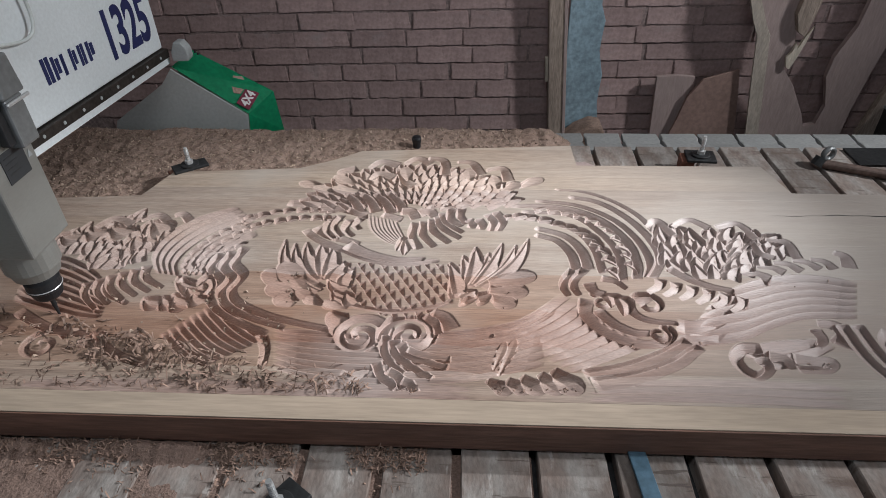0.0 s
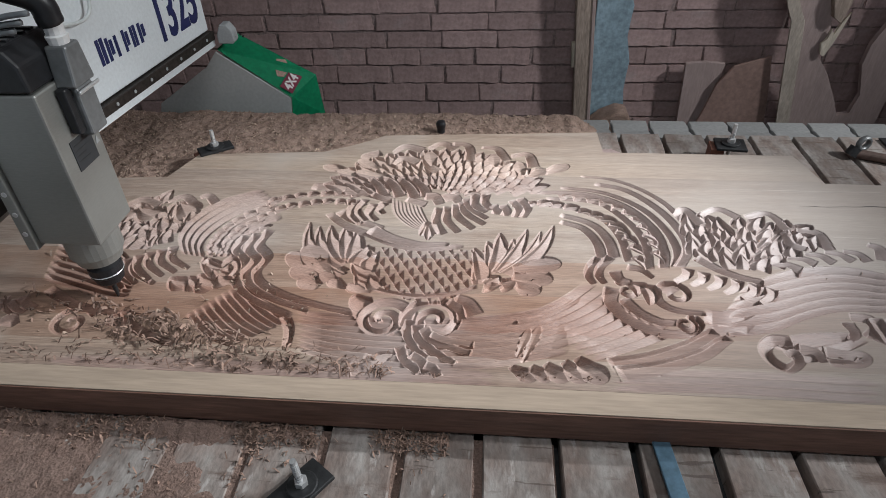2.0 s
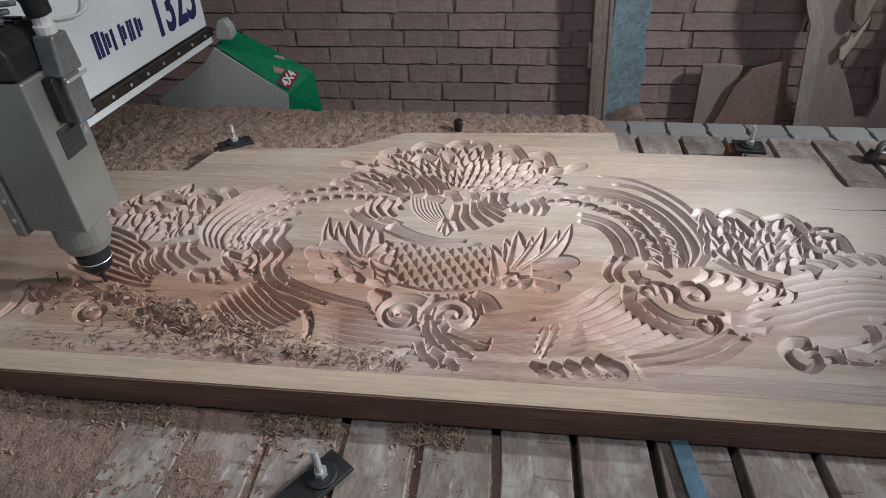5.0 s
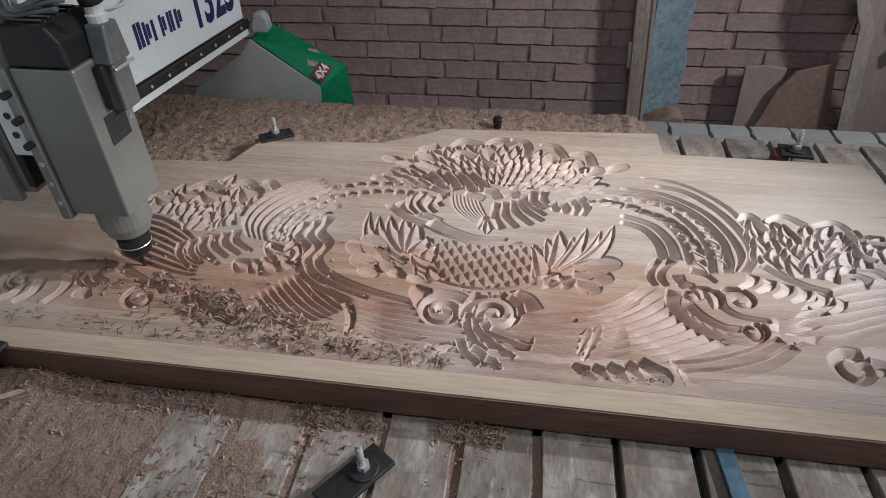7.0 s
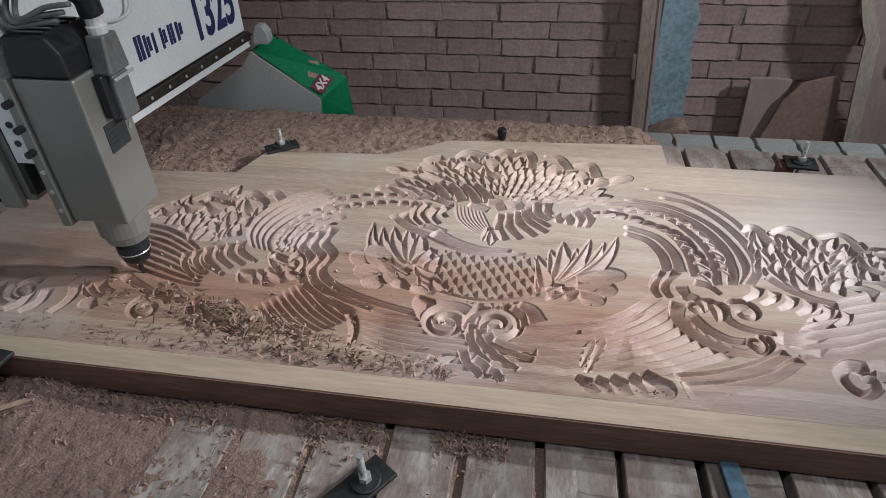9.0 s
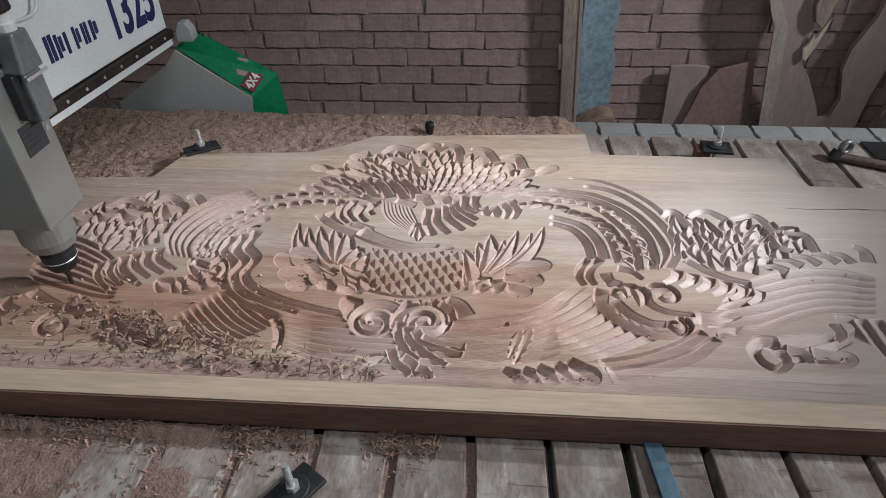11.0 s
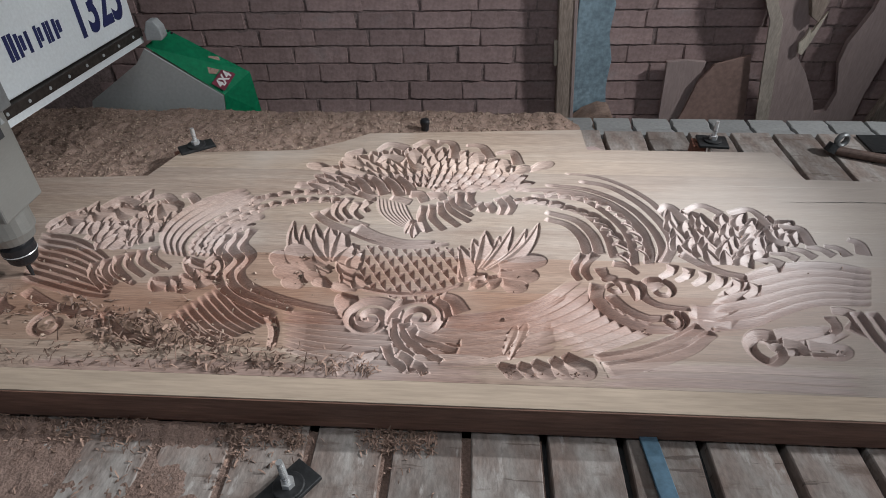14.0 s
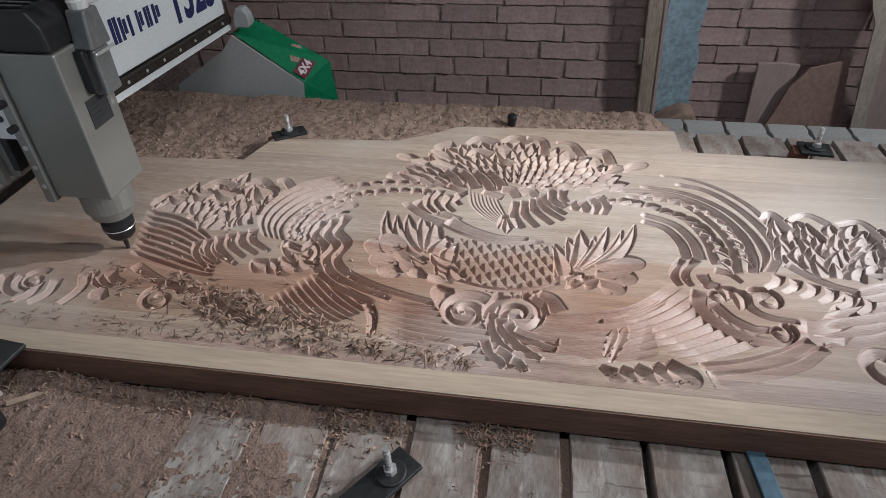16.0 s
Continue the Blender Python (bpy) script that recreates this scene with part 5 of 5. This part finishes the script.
part("rust_patch", prism(bmesh.new(), [(0.01, 0.026), (0.055, 0.024), (0.075, 0.05), (0.06, 0.075), (0.03, 0.07), (0.0, 0.045)], 0.0002, 0.0010, "z"), M_DUST, stick, "flaked dusty patch")
# The near leg stands outside the view.
part("near_leg", boxed((-0.40, -1.66, 0.30), (-0.10, -1.60, 1.5), 0.005), M_GREYP, gantry)

# ---- spindle on its carriage ----
AX, AY = -0.783, 1.050
spindle = thing("spindle_carriage", "grey square router spindle with black cap on a white slide", "router spindle", (AX, AY, 0))
part("slide_channel", boxed((-0.205, -0.03, 1.03), (-0.138, 0.13, 1.60), 0.004), M_STEEL, spindle, "folded grey channel")
part("channel_flange", boxed((-0.203, -0.046, 1.02), (-0.160, -0.031, 1.60), 0.003), M_STEEL, spindle)
# Solid black filler gives the gap its darkness.
part("slide_gap", boxed((-0.137, -0.040, 1.05), (-0.121, 0.12, 1.60), 0.002), M_BLACK, spindle)
part("slide_plate", boxed((-0.120, -0.052, 1.125), (-0.079, -0.008, 1.60), 0.002), M_WHITE, spindle, "white slide plate with bolt holes")
part("slide_backing", boxed((-0.111, -0.007, 1.13), (-0.080, 0.10, 1.60), 0.002), M_WHITE, spindle)
for z in (1.40, 1.20, 1.165):
    part("bolt_hole", rod(bmesh.new(), (-0.098, -0.0545, z), (-0.098, -0.051, z), 0.006, n=14), M_BLACK, spindle)
part("box", boxed((-0.056, -0.054, 1.008), (0.056, 0.056, 1.284), 0.004), M_STEEL, spindle, "brushed steel square spindle body")
part("flange", boxed((-0.076, -0.062, 1.0), (-0.057, 0.062, 1.285), 0.002), M_STEEL, spindle, "bolted mounting flange")
for k, z in enumerate((1.245, 1.20, 1.155)):
    bolt = rod(bmesh.new(), (-0.066, -0.076, z), (-0.066, -0.060, z), 0.0065, n=12)
    part("flange_bolt", bolt, M_BLACK, spindle)
for z in (1.115, 1.075, 1.035):
    part("flange_hole", rod(bmesh.new(), (-0.066, -0.0635, z), (-0.066, -0.061, z), 0.0045, n=12), M_BRIGHT, spindle)
cap = bmesh.new()
prism(cap, [(-0.052, 1.286), (0.055, 1.286), (0.052, 1.326), (0.034, 1.352), (-0.040, 1.352), (-0.050, 1.320)], -0.055, 0.055, "y", 0.005)
part("fan_cap", cap, M_BLACK, spindle, "black plastic fan cap")
for k in range(5):
    part("cap_rib", boxed((-0.036, -0.042 + 0.019 * k, 1.3505), (0.026, -0.034 + 0.019 * k, 1.3555), 0.001), M_BLACK, spindle)
nose = lathe(bmesh.new(), (0, 0, 0.938), ((0.0, 0.034), (0.004, 0.040), (0.022, 0.044), (0.024, 0.048), (0.072, 0.048)))
part("nose", nose, M_STEEL, spindle, "grey steel spindle nose")
nut = lathe(bmesh.new(), (0, 0, 0.884), ((0, 0.021), (0.006, 0.026), (0.020, 0.029), (0.022, 0.031), (0.042, 0.031), (0.046, 0.025), (0.056, 0.022)))
part("collet_nut", nut, M_BLACK, spindle, "glossy black collet nut")
part("collet_ring", lathe(bmesh.new(), (0, 0, 0.908), ((0, 0.0305), (0.002, 0.0318), (0.004, 0.0305))), M_BRIGHT, spindle)
bit = bmesh.new()
rod(bit, (0, 0, 0.862), (0, 0, 0.887), 0.0045, n=12)
rod(bit, (0, 0, 0.832), (0, 0, 0.862), 0.0018, 0.0045, n=12)
part("cutter", bit, M_IRON, spindle, "tapered steel carving bit")
part("name_plate", boxed((0.0562, -0.026, 1.140), (0.0575, 0.030, 1.192), 0), M_LABEL, spindle, "dark name plate")
part("warning_mark", prism(bmesh.new(), [(0.034, 1.160), (0.046, 1.160), (0.040, 1.172)], 0.0563, 0.0572, "x"), M_CAST, spindle)
for k in range(4):
    part("plate_line", boxed((0.0574, -0.019, 1.154 + 0.009 * k), (0.0579, 0.012 - 0.006 * (k % 2), 1.1560 + 0.009 * k), 0), M_IRON, spindle)
plug = new("plug")
plug.parent = spindle
part("socket", boxed((0.0565, 0.006, 1.19), (0.082, 0.050, 1.27), 0.004), M_PLUG, plug, "grey cast socket")
part("hood", prism(bmesh.new(), [(-0.002, 1.272), (0.054, 1.272), (0.046, 1.335), (0.008, 1.335)], 0.054, 0.088, "x", 0.004), M_PLUG, plug)
part("cable_gland", lathe(bmesh.new(), (0.070, 0.026, 1.335), ((0, 0.015), (0.012, 0.017), (0.014, 0.014), (0.030, 0.014), (0.034, 0.010)), 12), M_INK, plug, "pale cable gland")
part("latch", boxed((0.086, 0.0, 1.262), (0.091, 0.056, 1.268), 0.002), M_BRIGHT, plug)
# Black block put in as the shade beside the socket.
part("clip_shade", boxed((0.057, -0.012, 1.20), (0.074, 0.004, 1.275), 0.003), M_BLACK, plug)
pipe("cable", [(0.070, 0.026, 1.365), (0.066, 0.018, 1.40), (0.02, -0.01, 1.43), (-0.08, -0.03, 1.47), (-0.16, -0.03, 1.60)], 0.019, M_BLACK, spindle)
part("manifold", boxed((-0.075, -0.052, 1.405), (0.012, -0.022, 1.425), 0.003), M_BRASS, spindle, "brass air manifold")
for k in range(6):
    x = -0.070 + 0.015 * k
    pipe("air_hose", [(x, -0.04, 1.41), (x - 0.004, -0.048, 1.385), (x + (0.012 if k > 2 else -0.006), -0.056, 1.35 + 0.006 * k), (x + (0.05 if k > 2 else -0.035), -0.05, 1.335 + 0.012 * k), (x + (0.09 if k > 2 else -0.05), -0.045, 1.34 + 0.012 * k)], 0.0042, M_HOSE, spindle, 20)

# ---- bricks ----
bricks = []
for k in range(10):
    rnd = random.Random(100 + k)
    bm = bmesh.new()
    box(bm, (-0.1122, -0.009, -0.5), (0.1122, 0.03, 0.5))
    bmesh.ops.subdivide_edges(bm, edges=[e for e in bm.edges if abs(e.verts[0].co.x - e.verts[1].co.x) > 0.05], cuts=6)
    for v in bm.verts:
        v.co.z += rnd.uniform(-0.036, 0.036)
        v.co.y += rnd.uniform(-0.0012, 0.0012) - (0.0045 if v.co.z < 0 else 0.0)
        if abs(v.co.x) > 0.1:
            v.co.x += rnd.uniform(-0.004, 0.004)
    bmesh.ops.scale(bm, vec=(1, 1, 0.0735), verts=bm.verts)
    bmesh.ops.bevel(bm, geom=[e for e in bm.edges if e.calc_face_angle(0) > 0.9], offset=0.0035, segments=2, affect="EDGES")
    bmesh.ops.recalc_face_normals(bm, faces=bm.faces)
    me = bpy.data.meshes.new("brick")
    bm.to_mesh(me)
    bm.free()
    me.materials.append(M_BRICK)
    bricks.append(me)
# Courses from the floor side up: the height of the bed joint and where one upright joint falls.
COURSES = ((0.295, -0.46), (0.368, -0.55), (0.441, -0.471), (0.513, -0.528), (0.594, -0.443), (0.673, -0.544), (0.746, -0.450), (0.816, -0.496), (0.885, -0.470), (0.957, -0.55), (1.029, -0.45), (1.101, -0.54))
for c, (z, joint) in enumerate(COURSES):
    high = (COURSES[c + 1][0] if c + 1 < len(COURSES) else z + 0.072) - z
    for k in range(-5, 11):
        x = joint + 0.2295 * (k + 0.5) + random.uniform(-0.006, 0.006)
        ob = place(new("brick", bricks[(c * 7 + k * 3) % 10]), wall)
        ob.location = (x, WALL_Y + random.uniform(0, 0.004), z + high / 2 + 0.0125 * (x + 0.4))
        ob.rotation_euler = (0, radians(-0.7 + random.uniform(-0.6, 0.6)), 0)
        ob.scale = (1, 1, (high - 0.0045) / 0.0735)
blue = prism(bmesh.new(), [(0.39, 0.30), (0.385, 1.3), (0.50, 1.3), (0.505, 0.98), (0.53, 0.92), (0.518, 0.80), (0.545, 0.70), (0.535, 0.58), (0.55, 0.50), (0.54, 0.30)], WALL_Y - 0.014, WALL_Y + 0.01, "y", 0.003)
part("paint_patch", blue, M_BLUE, wall, "blue paint over rough plaster")


# ---- motion ----
def motions():
    """The gantry creeps to and fro along the bed, and the spindle with it and across."""
    moves = [
        (0.0, 0.0, 0.0, 0.012), (0.5, 0.006, -0.004, 0.006), (1.0, 0.007, -0.006, 0.0), (1.5, 0.038, -0.004, 0.0), (2.0, 0.061, 0.0, 0.0),
        (2.5, 0.060, -0.001, 0.008), (3.0, 0.046, 0.0, 0.014), (3.5, -0.009, 0.0, 0.015), (4.0, -0.009, 0.0, 0.006), (6.5, -0.022, 0.007, 0.0),
        (7.0, -0.032, 0.011, 0.0), (7.5, 0.0, 0.014, 0.0), (8.0, -0.008, 0.017, 0.0), (8.5, -0.032, 0.014, 0.002), (9.0, -0.052, 0.020, 0.0),
        (9.5, -0.045, 0.026, 0.0), (10.0, -0.021, 0.029, 0.0), (12.5, -0.056, 0.050, 0.0), (13.0, -0.083, 0.047, 0.0), (13.5, -0.104, 0.050, 0.0),
        (14.0, -0.101, 0.054, 0.0), (14.5, -0.069, 0.056, 0.0), (15.0, -0.083, 0.063, 0.0), (15.5, -0.122, 0.058, 0.0), (16.0, -0.128, 0.054, 0.0),
    ]
    walk(gantry, [(t, pose(GX + dx, 2.03, 0)) for t, dx, dy, dz in moves])
    walk(spindle, [(t, pose(AX + dx, AY + dy, dz)) for t, dx, dy, dz in moves])


motions()
